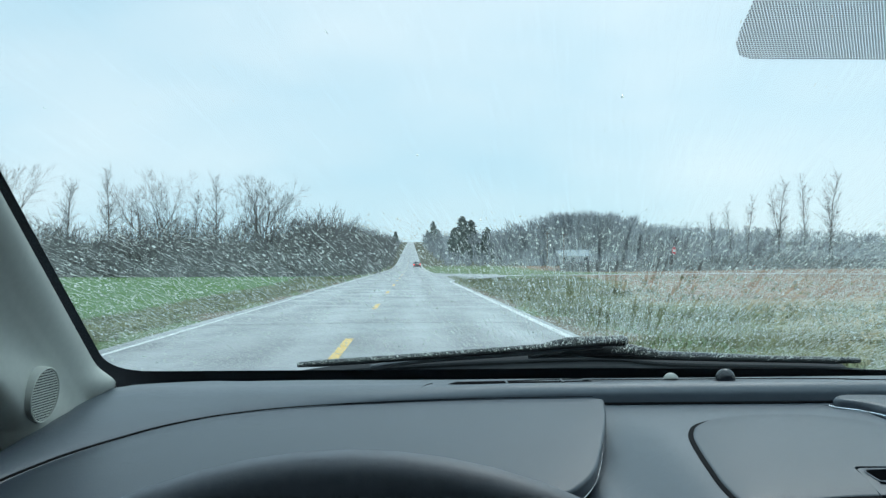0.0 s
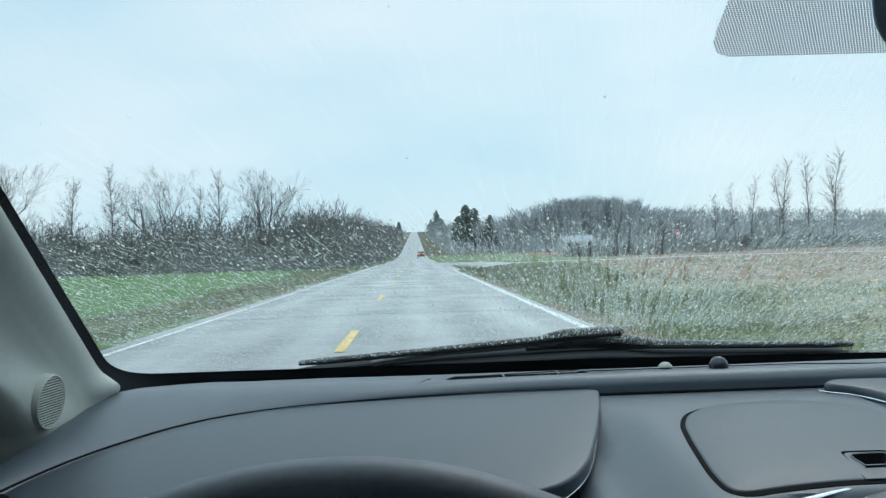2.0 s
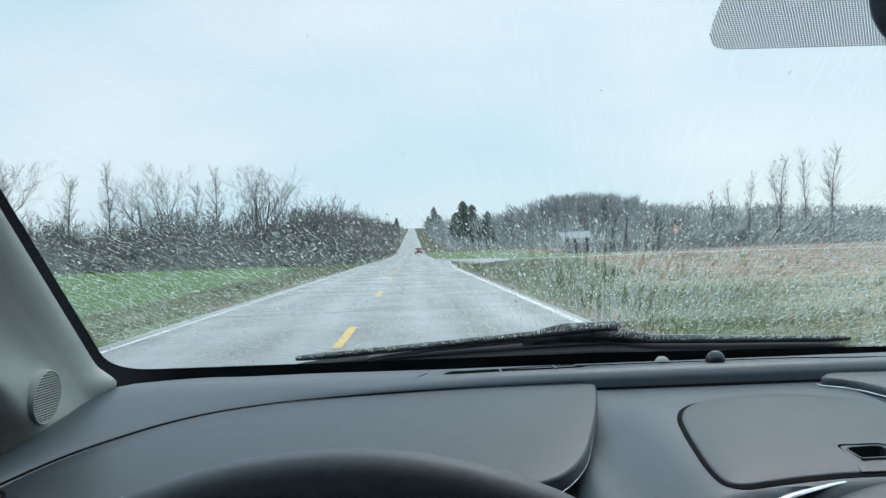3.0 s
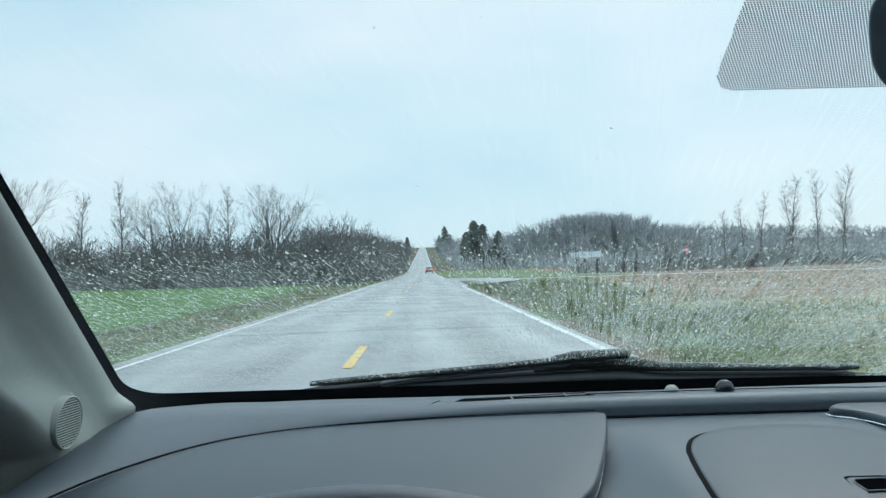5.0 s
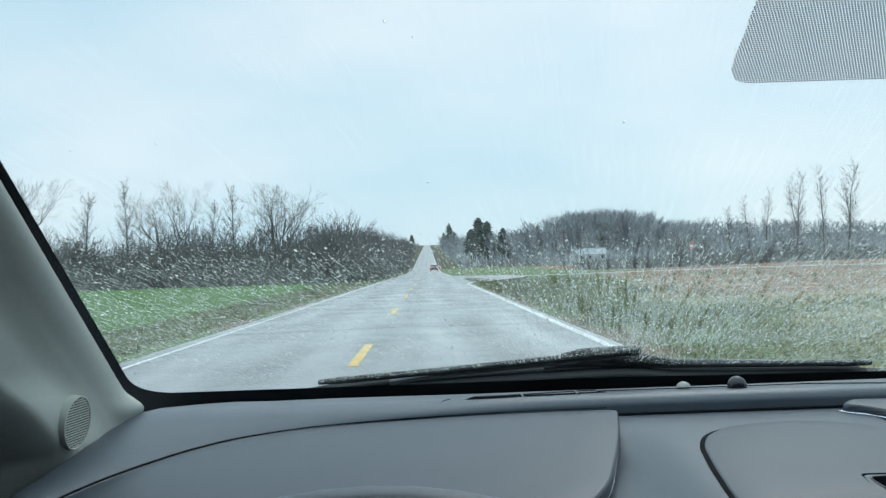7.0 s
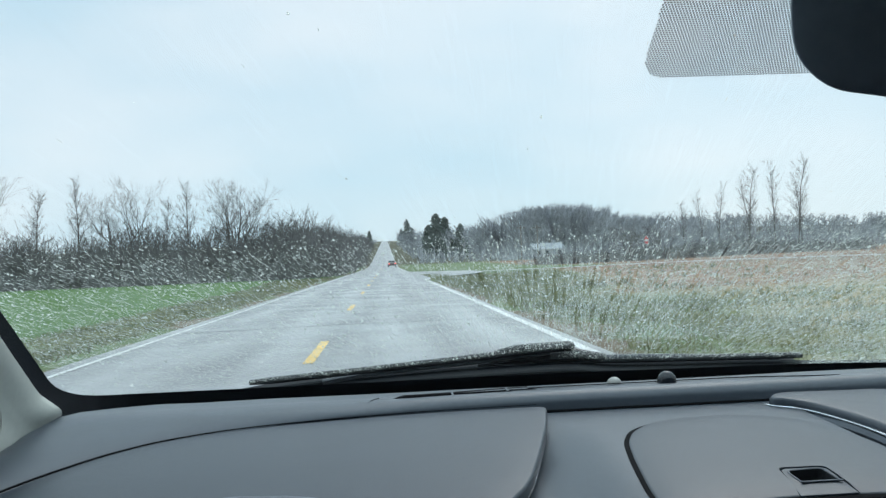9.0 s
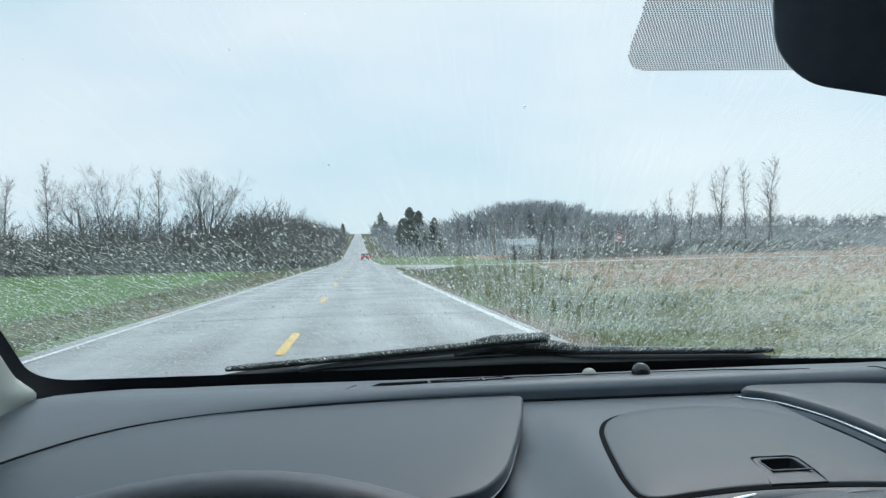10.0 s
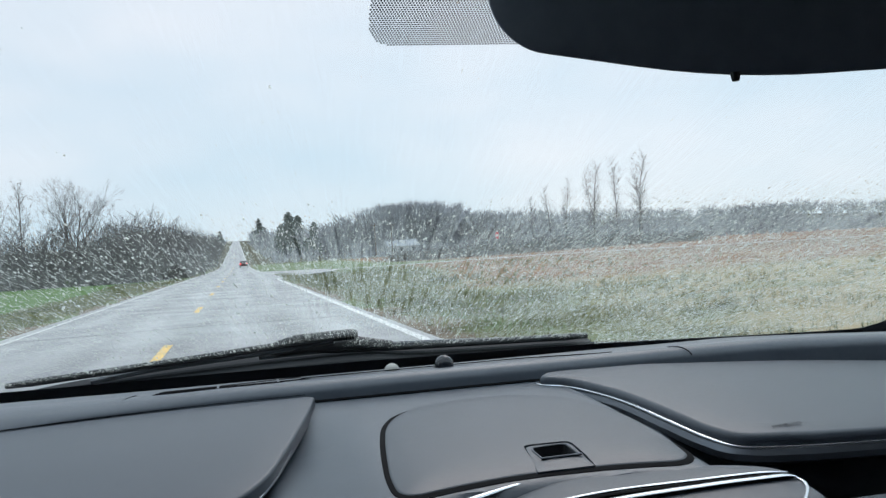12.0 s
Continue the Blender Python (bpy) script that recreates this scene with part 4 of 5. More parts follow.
def rain():
    """Rain on the outside of the glass: round beads and beads drawn out by the wind."""
    r = random.Random(31)
    co, fa = [], []
    ring_n = 6

    def bead(x, y, size, long, ang):
        base = len(co)
        ca, sa = math.cos(ang), math.sin(ang)
        hgt = size * 0.8
        for lev, (f, h) in enumerate(((1.0, 0.0), (0.8, 0.6))):
            for k in range(ring_n):
                t = 2 * math.pi * k / ring_n
                px, py = math.cos(t) * size * f * long, math.sin(t) * size * f
                co.append(on_screen(x + px * ca - py * sa, y - (px * sa + py * ca), 0.0004 + hgt * h))
        co.append(on_screen(x, y, 0.0004 + hgt))
        for k in range(ring_n):
            a, b = base + k, base + (k + 1) % ring_n
            fa.append((a, b, b + ring_n, a + ring_n))
            fa.append((a + ring_n, b + ring_n, base + 2 * ring_n))
        fa.append(tuple(base + k for k in reversed(range(ring_n))))

    def fleck(x, y, size, long, ang):
        base = len(co)
        ca, sa = math.cos(ang), math.sin(ang)
        for k in range(5):
            t = 2 * math.pi * k / 5
            px, py = math.cos(t) * size * long, math.sin(t) * size
            co.append(on_screen(x + px * ca - py * sa, y - (px * sa + py * ca), 0.0004))
        co.append(on_screen(x, y, 0.0004 + size * 0.6))
        for k in range(5):
            fa.append((base + k, base + (k + 1) % 5, base + 5))
        fa.append(tuple(base + k for k in reversed(range(5))))

    for i in range(170000):
        x = r.uniform(-0.37, 1.06) if i % 5 else r.uniform(0.45, 1.08)
        y = 0.45 + 0.76 * r.random() ** 0.62
        if r.random() < 0.992 * smooth(0.875, 0.825, y):
            continue
        blade = 1.149 - 0.156 * x if x < 0.25 else 1.128 + 0.066 * x if x < 0.6 else 1.21
        if y > blade - 0.006 and (y > blade or r.random() < 0.9):
            continue
        ang = math.atan2(1.62 - y, x - 0.33) + r.gauss(0, 0.07)
        if i % 4 == 0:
            bead(x, y, 0.00032 + 0.0010 * r.random() ** 8, r.choice((1.0, 1.2, 1.5, 2.0)), ang)
        elif i % 14 == 1 and y > 0.87:
            fleck(x, y, 0.00014 + 0.00016 * r.random(), r.uniform(12, 40), ang)
        else:
            fleck(x, y, 0.00020 + 0.00024 * r.random() ** 2, r.choice((1.0, 1.5, 2.5, 4.0, 7.0)), ang)
    me = bpy.data.meshes.new("rain_beads")
    me.from_pydata(co, [], fa)
    me.materials.append(M_WATER)
    return me


rain_mesh = rain()
rain_mesh.polygons.foreach_set("use_smooth", [True] * len(rain_mesh.polygons))
beads = part("rain_beads", rain_mesh, M_WATER, smooth=False)
tagged(beads, "countless small raindrops beaded and streaked on the glass", "raindrops", kind="stuff")


# dashboard
def pad_z(x, y):
    z = 1.054 - 0.10 * max(0.0, 0.93 - y) * smooth(0.1, -0.1, x)
    z -= 0.25 * max(0.0, y - 1.03) + 0.004 * smooth(0.95, 1.0, y)
    z -= 0.8 * max(0.0, -0.345 - x)
    z -= 0.06 * max(0.0, x - 0.70) ** 1.3
    return z


def lid_z(x, y):
    """The instrument lid falls away towards the driver."""
    d = max(0.0, 0.94 - y)
    return 1.041 - 0.04 * d - 0.25 * d * d


def air_z(x, y):
    """The airbag lid falls towards the seats and the door."""
    d = max(0.0, 0.95 - y)
    return 1.044 - 0.06 * d - 0.14 * d * d - 0.055 * max(0.0, x - 0.55)


dash = thing("dashboard", "dark grey vinyl car dashboard with lids and vents", "dashboard")


def pad_roll(x, w):
    """How far the front of the pad rolls down; the roll is wider towards the driver's door."""
    k = 1 - min(1.0, w / (0.26 + 0.5 * smooth(0.15, -0.25, x)))
    return (0.0135 + 0.003 * smooth(0.0, -0.15, x) + 0.006 * smooth(-0.02, -0.30, x)) * (1 - math.sqrt(max(0.0, 1 - k * k)))


def rear_pad():
    """A band from the glass to the lids, sweeping round the driver's side."""
    inner = spline([(1.14, 0.91), (0.9, 0.925), (0.7, 0.942), (0.45, 0.95), (0.2, 0.951), (0.053, 0.940), (-0.090, 0.914), (-0.168, 0.881), (-0.215, 0.844), (-0.252, 0.799), (-0.284, 0.752), (-0.313, 0.696), (-0.332, 0.61), (-0.34, 0.44)], 10, closed=False)
    outer = spline([(1.14, 1.0), (0.9, 1.015), (0.7, 1.03), (0.45, 1.04), (0.2, 1.045), (0.05, 1.045), (-0.1, 1.04), (-0.19, 1.035), (-0.27, 1.015), (-0.34, 0.97), (-0.40, 0.90), (-0.44, 0.80), (-0.45, 0.64), (-0.45, 0.44)], 10, closed=False)
    vs = [-1, 0, 0.004, 0.012, 0.025, 0.045, 0.07, 0.1, 0.14, 0.19, 0.25, 0.32, 0.42, 0.52, 0.64, 0.8, 0.92, 1.0]

    def fn(i, v):
        w = max(0.0, v)
        p = inner[i].lerp(outer[i], w)
        if v < 0:
            return (p.x, p.y - 0.002, pad_z(p.x, p.y) - 0.05)
        lip = pad_roll(p.x, w)
        return (p.x, p.y, pad_z(p.x, p.y) - lip - 0.10 * w ** 1.2 * smooth(-0.30, -0.40, p.x))

    return sheet(range(len(inner)), vs, fn)


pad = part("rear_pad", rear_pad(), M_PAD, dash, "grained grey vinyl pad below the glass")


def lower(x, y):
    z = 1.034 - 0.04 * max(0.0, 0.9 - y) - 0.15 * max(0.0, 0.85 - y) ** 2
    front = 0.605 + 0.016 * max(0.0, 1 - ((x - 0.335) / 0.11) ** 2)
    z -= min(0.05, 1.3 * max(0.0, front - y))
    z -= 0.05 * smooth(0.459, 0.486, x) * smooth(0.76, 0.69, y) * smooth(0.615, 0.655, y)
    z -= 0.018 * smooth(0.452, 0.478, x) * smooth(0.955, 0.87, y) + 0.5 * max(0.0, 0.66 - y) * smooth(0.47, 0.54, x)
    z -= 0.019 * smooth(0.232, 0.155, x) * smooth(0.94, 0.78, y) + 0.05 * smooth(0.15, 0.09, x)
    return z - 0.3 * max(0.0, -0.26 - x) - 0.05 * max(0.0, x - 0.6)


lower_pad = sheet(frange(-0.44, 1.14, 180), frange(0.40, 0.955, 80), lambda x, y: (x, y, lower(x, y) - 0.002))
under_latch = [f for f in lower_pad.faces if abs(f.calc_center_median().x - 0.357) < 0.02 and abs(f.calc_center_median().y - 0.671) < 0.019]
bmesh.ops.delete(lower_pad, geom=under_latch, context="FACES")
part("lower_pad", lower_pad, M_PAD, dash, "smooth grey vinyl dashboard top")
part("fascia", sheet(frange(-0.44, 1.14, 12), frange(0.3, 0.94, 12), lambda x, z: (x, 0.40 - 0.05 * (0.94 - z), min(z, 0.9))), M_DARK, dash, "dark lower fascia")
# trough between the pad and the glass
part("cowl_trough", sheet(frange(-0.46, 1.16, 20), [0.97, 1.03, 1.1, 1.2, 1.3], lambda x, y: (x, y, 1.04 - 0.3 * (y - 0.97))), M_TROUGH, dash, "black trough below the glass")

# lid over the instruments
HOOD = [(0.200, 0.938, 0.012), (0.053, 0.936, 0.1), (-0.088, 0.912, 0.08), (-0.168, 0.879, 0.06), (-0.214, 0.843, 0.05), (-0.250, 0.800, 0.05), (-0.281, 0.753, 0.05), (-0.309, 0.70, 0.06), (-0.325, 0.61, 0.04),
        (-0.20, 0.60, 0.04), (0.072, 0.655, 0.05), (0.118, 0.668, 0.03), (0.145, 0.709, 0.05), (0.166, 0.780, 0.08), (0.187, 0.865, 0.05)]
hood_lid = part("instrument_lid", plate(rounded(HOOD, 0.03), lid_z, 0.012, 0.003, 0.0), M_LID, dash, "smooth grey lid over the instruments")
part("lid_trim", tube([(p.x - 0.001, p.y, lid_z(p.x, p.y) - 0.0085) for p in spline([(0.072, 0.651), (0.10, 0.658), (0.120, 0.666), (0.1455, 0.708), (0.1665, 0.780), (0.186, 0.86)], 8, closed=False)], [0.0009] * 15 + [0.0005] * 8 + [0.0002] * 18, 6), M_CHROME, hood_lid, "thin bright trim")
# Slightly larger near-black plate draws the shaded gap round the lid.
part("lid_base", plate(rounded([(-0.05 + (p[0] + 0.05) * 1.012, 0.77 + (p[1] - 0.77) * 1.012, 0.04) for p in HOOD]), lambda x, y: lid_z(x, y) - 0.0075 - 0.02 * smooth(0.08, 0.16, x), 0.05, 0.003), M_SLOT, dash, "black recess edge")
# cluster housing below the lid, its deep shade put into the colour
part("cluster_housing", box(bmesh.new(), (-0.29, 0.44, 0.80), (0.09, 0.60, 0.965), 0.012), M_SLOT, dash, "instrument recess, its shade put into a near-black colour")
# black tube put in as the shadow gap under the front of the rear pad
part("pad_shadow_gap", tube([(x, 0.9485, lower(x, 0.949) - 0.001) for x in frange(0.195, 0.47, 20)], 0.0018, 6), M_SLOT, dash)

# Black tube along the pad-lid joint, thickening leftward as the pad's painted overhang shadow.
shade_line = spline([(0.19, 0.9475), (0.053, 0.9392), (-0.090, 0.9132), (-0.168, 0.8802), (-0.2145, 0.8432), (-0.2515, 0.7982), (-0.2835, 0.7512), (-0.3125, 0.695)], 8, closed=False)
part("lid_seam_shade", tube([(p.x, p.y, lid_z(p.x, p.y) + 0.0002) for p in shade_line], [0.0006 + 0.0010 * smooth(0.05, -0.25, p.x) for p in shade_line], 6, 0.6), M_SLOT, dash)

# vent at the driver's end of the dash
vent = part("side_vent", plate(rounded([(-0.315, 0.60, 0.02), (-0.335, 0.695, 0.012), (-0.300, 0.690, 0.012), (-0.272, 0.60, 0.02)]), lambda x, y: lid_z(x, y) + 0.0012, 0.01, 0.002), M_SLOT, dash, "black air vent at the dash end")
for k in range(4):
    part("louvre", box(bmesh.new(), (-0.322 + 0.004 * k, 0.614 + 0.02 * k - 0.0015, 1.0), (-0.286 - 0.004 * k, 0.614 + 0.02 * k + 0.0015, lid_z(0, 0.614 + 0.02 * k) + 0.0022)), M_DARK, vent, smooth=False)

# storage lid in the middle, flush in a dark groove
BIN = rounded([(0.228, 0.66, 0.03), (0.236, 0.735, 0.03), (0.2465, 0.797, 0.03), (0.262, 0.835, 0.02), (0.284, 0.857, 0.02), (0.325, 0.874, 0.04), (0.371, 0.876, 0.04), (0.402, 0.863, 0.03), (0.430, 0.838, 0.03), (0.446, 0.79, 0.04), (0.453, 0.735, 0.04), (0.454, 0.67, 0.03),
               (0.450, 0.623, 0.022), (0.394, 0.634, 0.04), (0.32, 0.637, 0.06), (0.27, 0.629, 0.05), (0.229, 0.618, 0.024)], n=6)


def groove(pts, side, far, near):
    """The outline moved outwards, by its own amount towards the sides, the glass and the driver."""
    out, n = [], len(pts)
    for i, p in enumerate(pts):
        t = (pts[(i + 1) % n] - pts[i - 1]).normalized()
        o = Vector((t.y, -t.x))
        if o.dot(Vector((p.x - 0.34, p.y - 0.745))) < 0:
            o = -o
        out.append((p.x + o.x * side, p.y + o.y * (far if o.y > 0 else near)))
    return out


def flush(lift):
    return lambda x, y: lower(x, y) - 0.002 + lift


BIN = [Vector((p.x, p.y)) for p in BIN]
LATCH_GAP = rounded([(0.3385, 0.6915, 0.006), (0.3765, 0.6905, 0.008), (0.3760, 0.61, 0.003), (0.3300, 0.61, 0.003)])
LATCH = rounded([(0.3397, 0.6893, 0.006), (0.3752, 0.6885, 0.008), (0.3750, 0.6350, 0.001), (0.3312, 0.6350, 0.001)])
RECESS = rounded([(0.3432, 0.6832, 0.005), (0.3712, 0.6845, 0.006), (0.3708, 0.6575, 0.002), (0.3432, 0.6572, 0.003)])


def punched(bm, outline):
    """The solid bm with a hole of that outline right through it."""
    cutter, body = bpy.data.meshes.new("cutter"), bpy.data.meshes.new("body")
    tool = plate(outline, 1.2, 0.5, 0.0001)
    for b, me in ((tool, cutter), (bm, body)):
        bmesh.ops.recalc_face_normals(b, faces=b.faces)
        b.to_mesh(me)
        b.free()
    a, c = new("body", body), new("cutter", cutter)
    cut = a.modifiers.new("cut", "BOOLEAN")
    cut.operation, cut.solver, cut.object = "DIFFERENCE", "EXACT", c
    got = bpy.data.meshes.new_from_object(a.evaluated_get(bpy.context.evaluated_depsgraph_get()))
    out = bmesh.new()
    out.from_mesh(got)
    for ob in (a, c):
        bpy.data.objects.remove(ob)
    for me in (cutter, body, got):
        bpy.data.meshes.remove(me)
    return out


def margin(lift):
    """A flush surface that eases down along the lid's driver's side and near edge."""
    def z(x, y):
        d = min((Vector((x, y)) - p).length for p in BIN)
        return flush(lift)(x, y) - 0.0016 * smooth(0.014, 0.004, d) * max(smooth(0.30, 0.25, x), smooth(0.68, 0.65, y))

    return z


part("lid_gap", punched(plate(groove(BIN, 0.0032, 0.003, 0.007), flush(0.0006), 0.003, 0.0002), RECESS), M_SLOT, dash)
bin_lid = part("storage_lid", punched(plate([(p.x, p.y) for p in BIN], margin(0.0030), 0.004, 0.0034, 0.0014), LATCH_GAP), M_LID, dash, "flush grey storage lid")
part("latch", punched(plate(LATCH, margin(0.0036), 0.004, 0.0006), RECESS), M_LID, bin_lid, "finger latch")
bowl = bmesh.new()
hoops = []
for w, dz in ((1.0, 0.0035), (0.98, -0.003), (0.92, -0.009), (0.8, -0.0115)):
    hoops.append([bowl.verts.new((0.357 + (p.x - 0.357) * w, 0.671 + (p.y - 0.671) * w, flush(dz)(p.x, p.y))) for p in RECESS])
for a, b in zip(hoops, hoops[1:]):
    for k in range(len(a)):
        bowl.faces.new((a[k], a[(k + 1) % len(a)], b[(k + 1) % len(a)], b[k]))
bowl.faces.new(hoops[-1])
part("latch_recess", bowl, M_DARK, bin_lid, "dark finger recess")
rim = [(p.x, p.y, flush(0.0036)(p.x, p.y)) for p in rounded([(0.357 + (p.x - 0.357) * 1.09, 0.671 + (p.y - 0.671) * 1.08, 0.003) for p in RECESS[::3]])]
part("latch_rim", tube([*rim, rim[0]], 0.0009, 6, 0.7), M_LID, bin_lid, "raised rim of the finger recess")
part("latch_lip", tube([(0.3415, 0.6555, flush(0.0042)(0.342, 0.6555)), (0.357, 0.6553, flush(0.0044)(0.357, 0.6553)), (0.3735, 0.6558, flush(0.0042)(0.373, 0.6558))], 0.0014, 8, 0.6), M_SATIN, bin_lid, "pale lip of the recess")

# passenger airbag lid with its bright strip
AIR = [(0.428, 0.917, 0.01), (0.442, 0.937, 0.012), (0.535, 0.933, 0.1), (0.64, 0.932, 0.1), (0.744, 0.923, 0.1), (0.86, 0.895, 0.1), (1.03, 0.84, 0.06), (1.05, 0.70, 0.05), (0.80, 0.668, 0.2), (0.656, 0.664, 0.1), (0.563, 0.663, 0.05), (0.515, 0.672, 0.025), (0.500, 0.700, 0.025), (0.492, 0.752, 0.08), (0.480, 0.828, 0.08), (0.455, 0.893, 0.05)]
airbag_lid = part("airbag_lid", plate(rounded(AIR, 0.03), air_z, 0.018, 0.006, 0.0015), M_LID, dash, "raised grey airbag lid")
strip = spline([(x, y, air_z(x, y) - 0.0085) for x, y in ((0.4275, 0.924), (0.432, 0.912), (0.4565, 0.888), (0.479, 0.823), (0.490, 0.747), (0.499, 0.697), (0.515, 0.670), (0.563, 0.659), (0.66, 0.662), (0.80, 0.666), (1.05, 0.69))], 10, closed=False)
# Strip thins past the corner, so its fading highlight is put into the shape.
part("bright_strip", tube(strip, [0.0004 + 0.0007 * min(1.0, i / 20) - 0.0006 * smooth(48, 62, i) for i in range(len(strip))], 8, 1.2), M_CHROME, airbag_lid, "satin chrome strip")
part("strip_base", tube([(p.x + 0.003, p.y + 0.003, p.z - 0.0075) for p in strip], [0.003 + 0.004 * min(1.0, i / 14) for i in range(len(strip))], 8), M_SATIN, airbag_lid, "satin grey metal band")
txt = bpy.data.curves.new("lettering", "FONT")
txt.body, txt.size, txt.extrude = "AIRBAG", 0.0088, 0.0001
txt.materials.append(M_EMBOSS)
letters = new("lettering", txt)
letters.parent = airbag_lid
letters.matrix_basis = Matrix.Translation((0.549, 0.679, air_z(0.56, 0.681) + 0.0012)) @ Matrix.Rotation(radians(8), 4, "Z")
letters["label"] = "embossed dark lettering"

# defroster slot with slats
def slot_y(x):
    return 0.972 + 0.02 * smooth(0.05, 0.2, x) - 0.02 * smooth(0.42, 0.54, x)


slot = part("defroster_slot", sheet(frange(0.05, 0.19, 16), [0, 1], lambda x, v: (x, slot_y(x) + 0.009 + v * 0.006, pad_z(x, 0.985) + 0.0012 + v * 0.0005)), M_SLOT, dash, "black defroster slot")
for k in range(3):
    part("louvre", tube([(x, slot_y(x) + 0.006 - 0.0062 * k, pad_z(x, slot_y(x)) + 0.0002) for x in frange(0.046 - 0.003 * k, 0.20 - 0.03 * k, 24)], [0.0005] + [0.0013] * 22 + [0.0005], 6, 0.7), M_SLOT, slot)
part("slot_line", tube([(x, slot_y(x) + 0.010, pad_z(x, 0.985) + 0.0005) for x in frange(0.19, 0.54, 24)], 0.0009, 6, 0.7), M_SLOT, slot)
for k in range(2):
    xk = 0.104 + 0.0615 * k
    part("slat", box(bmesh.new(), (xk - 0.0012, slot_y(xk) - 0.0085, pad_z(xk, 0.985) - 0.002), (xk + 0.0012, slot_y(xk) + 0.0145, pad_z(xk, 0.985) + 0.0018)), M_PAD, slot, smooth=False)
# seams in the pad
def pad_skin(x, y, front, back):
    return pad_z(x, y) - pad_roll(x, max(0.0, (y - front) / (back - front)))


for x0, x1, yf, yb in ((0.006, 0.024, 0.938, 1.045), (0.620, 0.605, 0.945, 1.033)):
    line = [(x0 + (x1 - x0) * k / 24, yf + 0.001 + (0.974 - yf) * k / 24) for k in range(25)]
    part("pad_seam", tube([(x, y, pad_skin(x, y, yf, yb) + 0.0003) for x, y in line], 0.00055, 5), M_SLOT, dash)


def dome(name, x, y, z, r, flat, mat, label):
    d = thing(name, label, "sensor", (x, y, z))
    bm = bmesh.new()
    bmesh.ops.create_uvsphere(bm, u_segments=24, v_segments=14, radius=r)
    bmesh.ops.delete(bm, geom=[v for v in bm.verts if v.co.z < -r * 0.45], context="VERTS")
    bmesh.ops.scale(bm, vec=(1, 1, flat), verts=bm.verts)
    part("lens", bm, mat, d)
    part("collar", tube([(0, 0, -r * 0.5 * flat - 0.002), (0, 0, -r * 0.30 * flat), (0, 0, -r * 0.22 * flat)], [r * 1.34, r * 1.32, r * 1.05], 24), M_DARK, d)
    return d


dome("light_sensor", 0.291, 1.012, 1.0505, 0.0080, 0.85, M_WHITE_LENS, "small milky white sensor dome on the dashboard")
dome("sun_sensor", 0.347, 0.996, 1.0528, 0.0106, 1.0, M_BALL, "small glossy black sensor dome on the dashboard")

# display pod in front of the storage lid
POD = [(0.19, 0.46, 0.03), (0.478, 0.46, 0.03), (0.497, 0.545, 0.015), (0.500, 0.588, 0.012), (0.470, 0.613, 0.03), (0.41, 0.633, 0.04), (0.36, 0.636, 0.03), (0.325, 0.625, 0.03), (0.285, 0.608, 0.04), (0.24, 0.578, 0.05), (0.20, 0.53, 0.05)]


def brow_z(x, y):
    return 1.012 - 0.10 * max(0.0, 0.60 - y) - 0.014 * smooth(0.36, 0.24, x) - 0.4 * max(0.0, 0.52 - y)


pod = thing("display_pod", "grey display surround with bright chrome edge", "display surround")
part("brow", plate(rounded(POD), brow_z, 0.12, 0.006, 0.0), M_LID, pod, "soft grey brow")
arc = spline([(x, y, z) for x, y, z in ((0.207, 0.545, 0.995), (0.222, 0.567, 1.0015), (0.24, 0.585, 1.006), (0.263, 0.603, 1.009), (0.287, 0.615, 1.0105), (0.313, 0.625, 1.012), (0.345, 0.633, 1.0125))], 8, closed=False)
part("chrome_edge", tube(arc, [0.0052 - 0.0046 * (i / (len(arc) - 1)) ** 2 for i in range(len(arc))], 10, 0.6), M_CHROME, pod, "polished chrome edge")
inner = spline([(x, y, brow_z(x, y)) for x, y in ((0.262, 0.552), (0.283, 0.575), (0.308, 0.585), (0.36, 0.5835), (0.43, 0.5835), (0.47, 0.5825), (0.494, 0.578))], 8, closed=False)
bezel = spline([(x, y, brow_z(x, y)) for x, y in ((0.285, 0.525), (0.296, 0.547), (0.318, 0.561), (0.357, 0.567), (0.43, 0.5715), (0.466, 0.5715), (0.487, 0.5705), (0.4945, 0.564), (0.490, 0.550), (0.476, 0.532))], 8, closed=False)
part("inner_groove", tube([(p.x, p.y - 0.0055, p.z + 0.0002) for p in inner], 0.0042, 8, 0.3), M_SLOT, pod)
part("inner_ring", tube([(p.x, p.y, p.z + 0.0012) for p in inner], [0.0028] * (len(inner) - 6) + [0.0026, 0.0023, 0.0019, 0.0014, 0.0009, 0.0003], 10, 0.4), M_CHROME, pod, "thin bright ring")
part("bezel", tube([(p.x, p.y, p.z + 0.0014 - 0.0008 * (i > len(bezel) - 20)) for i, p in enumerate(bezel)], [0.0042 - 0.0030 * smooth(len(bezel) - 28, len(bezel) - 16, i) for i in range(len(bezel))], 10, 0.4), M_CHROME, pod, "polished edge of the display")
part("screen_face", sheet(frange(0, 1, 16), frange(0, 1, 6), lambda u, v: (0.300 + 0.186 * u, 0.553 + 0.017 * min(1, 3 * u) - 0.06 * v, brow_z(0.40, 0.57 - 0.06 * v) - 0.0005 - 0.01 * max(0.0, 0.12 - u))), M_PANE_GLOSS, pod, "glossy display face")

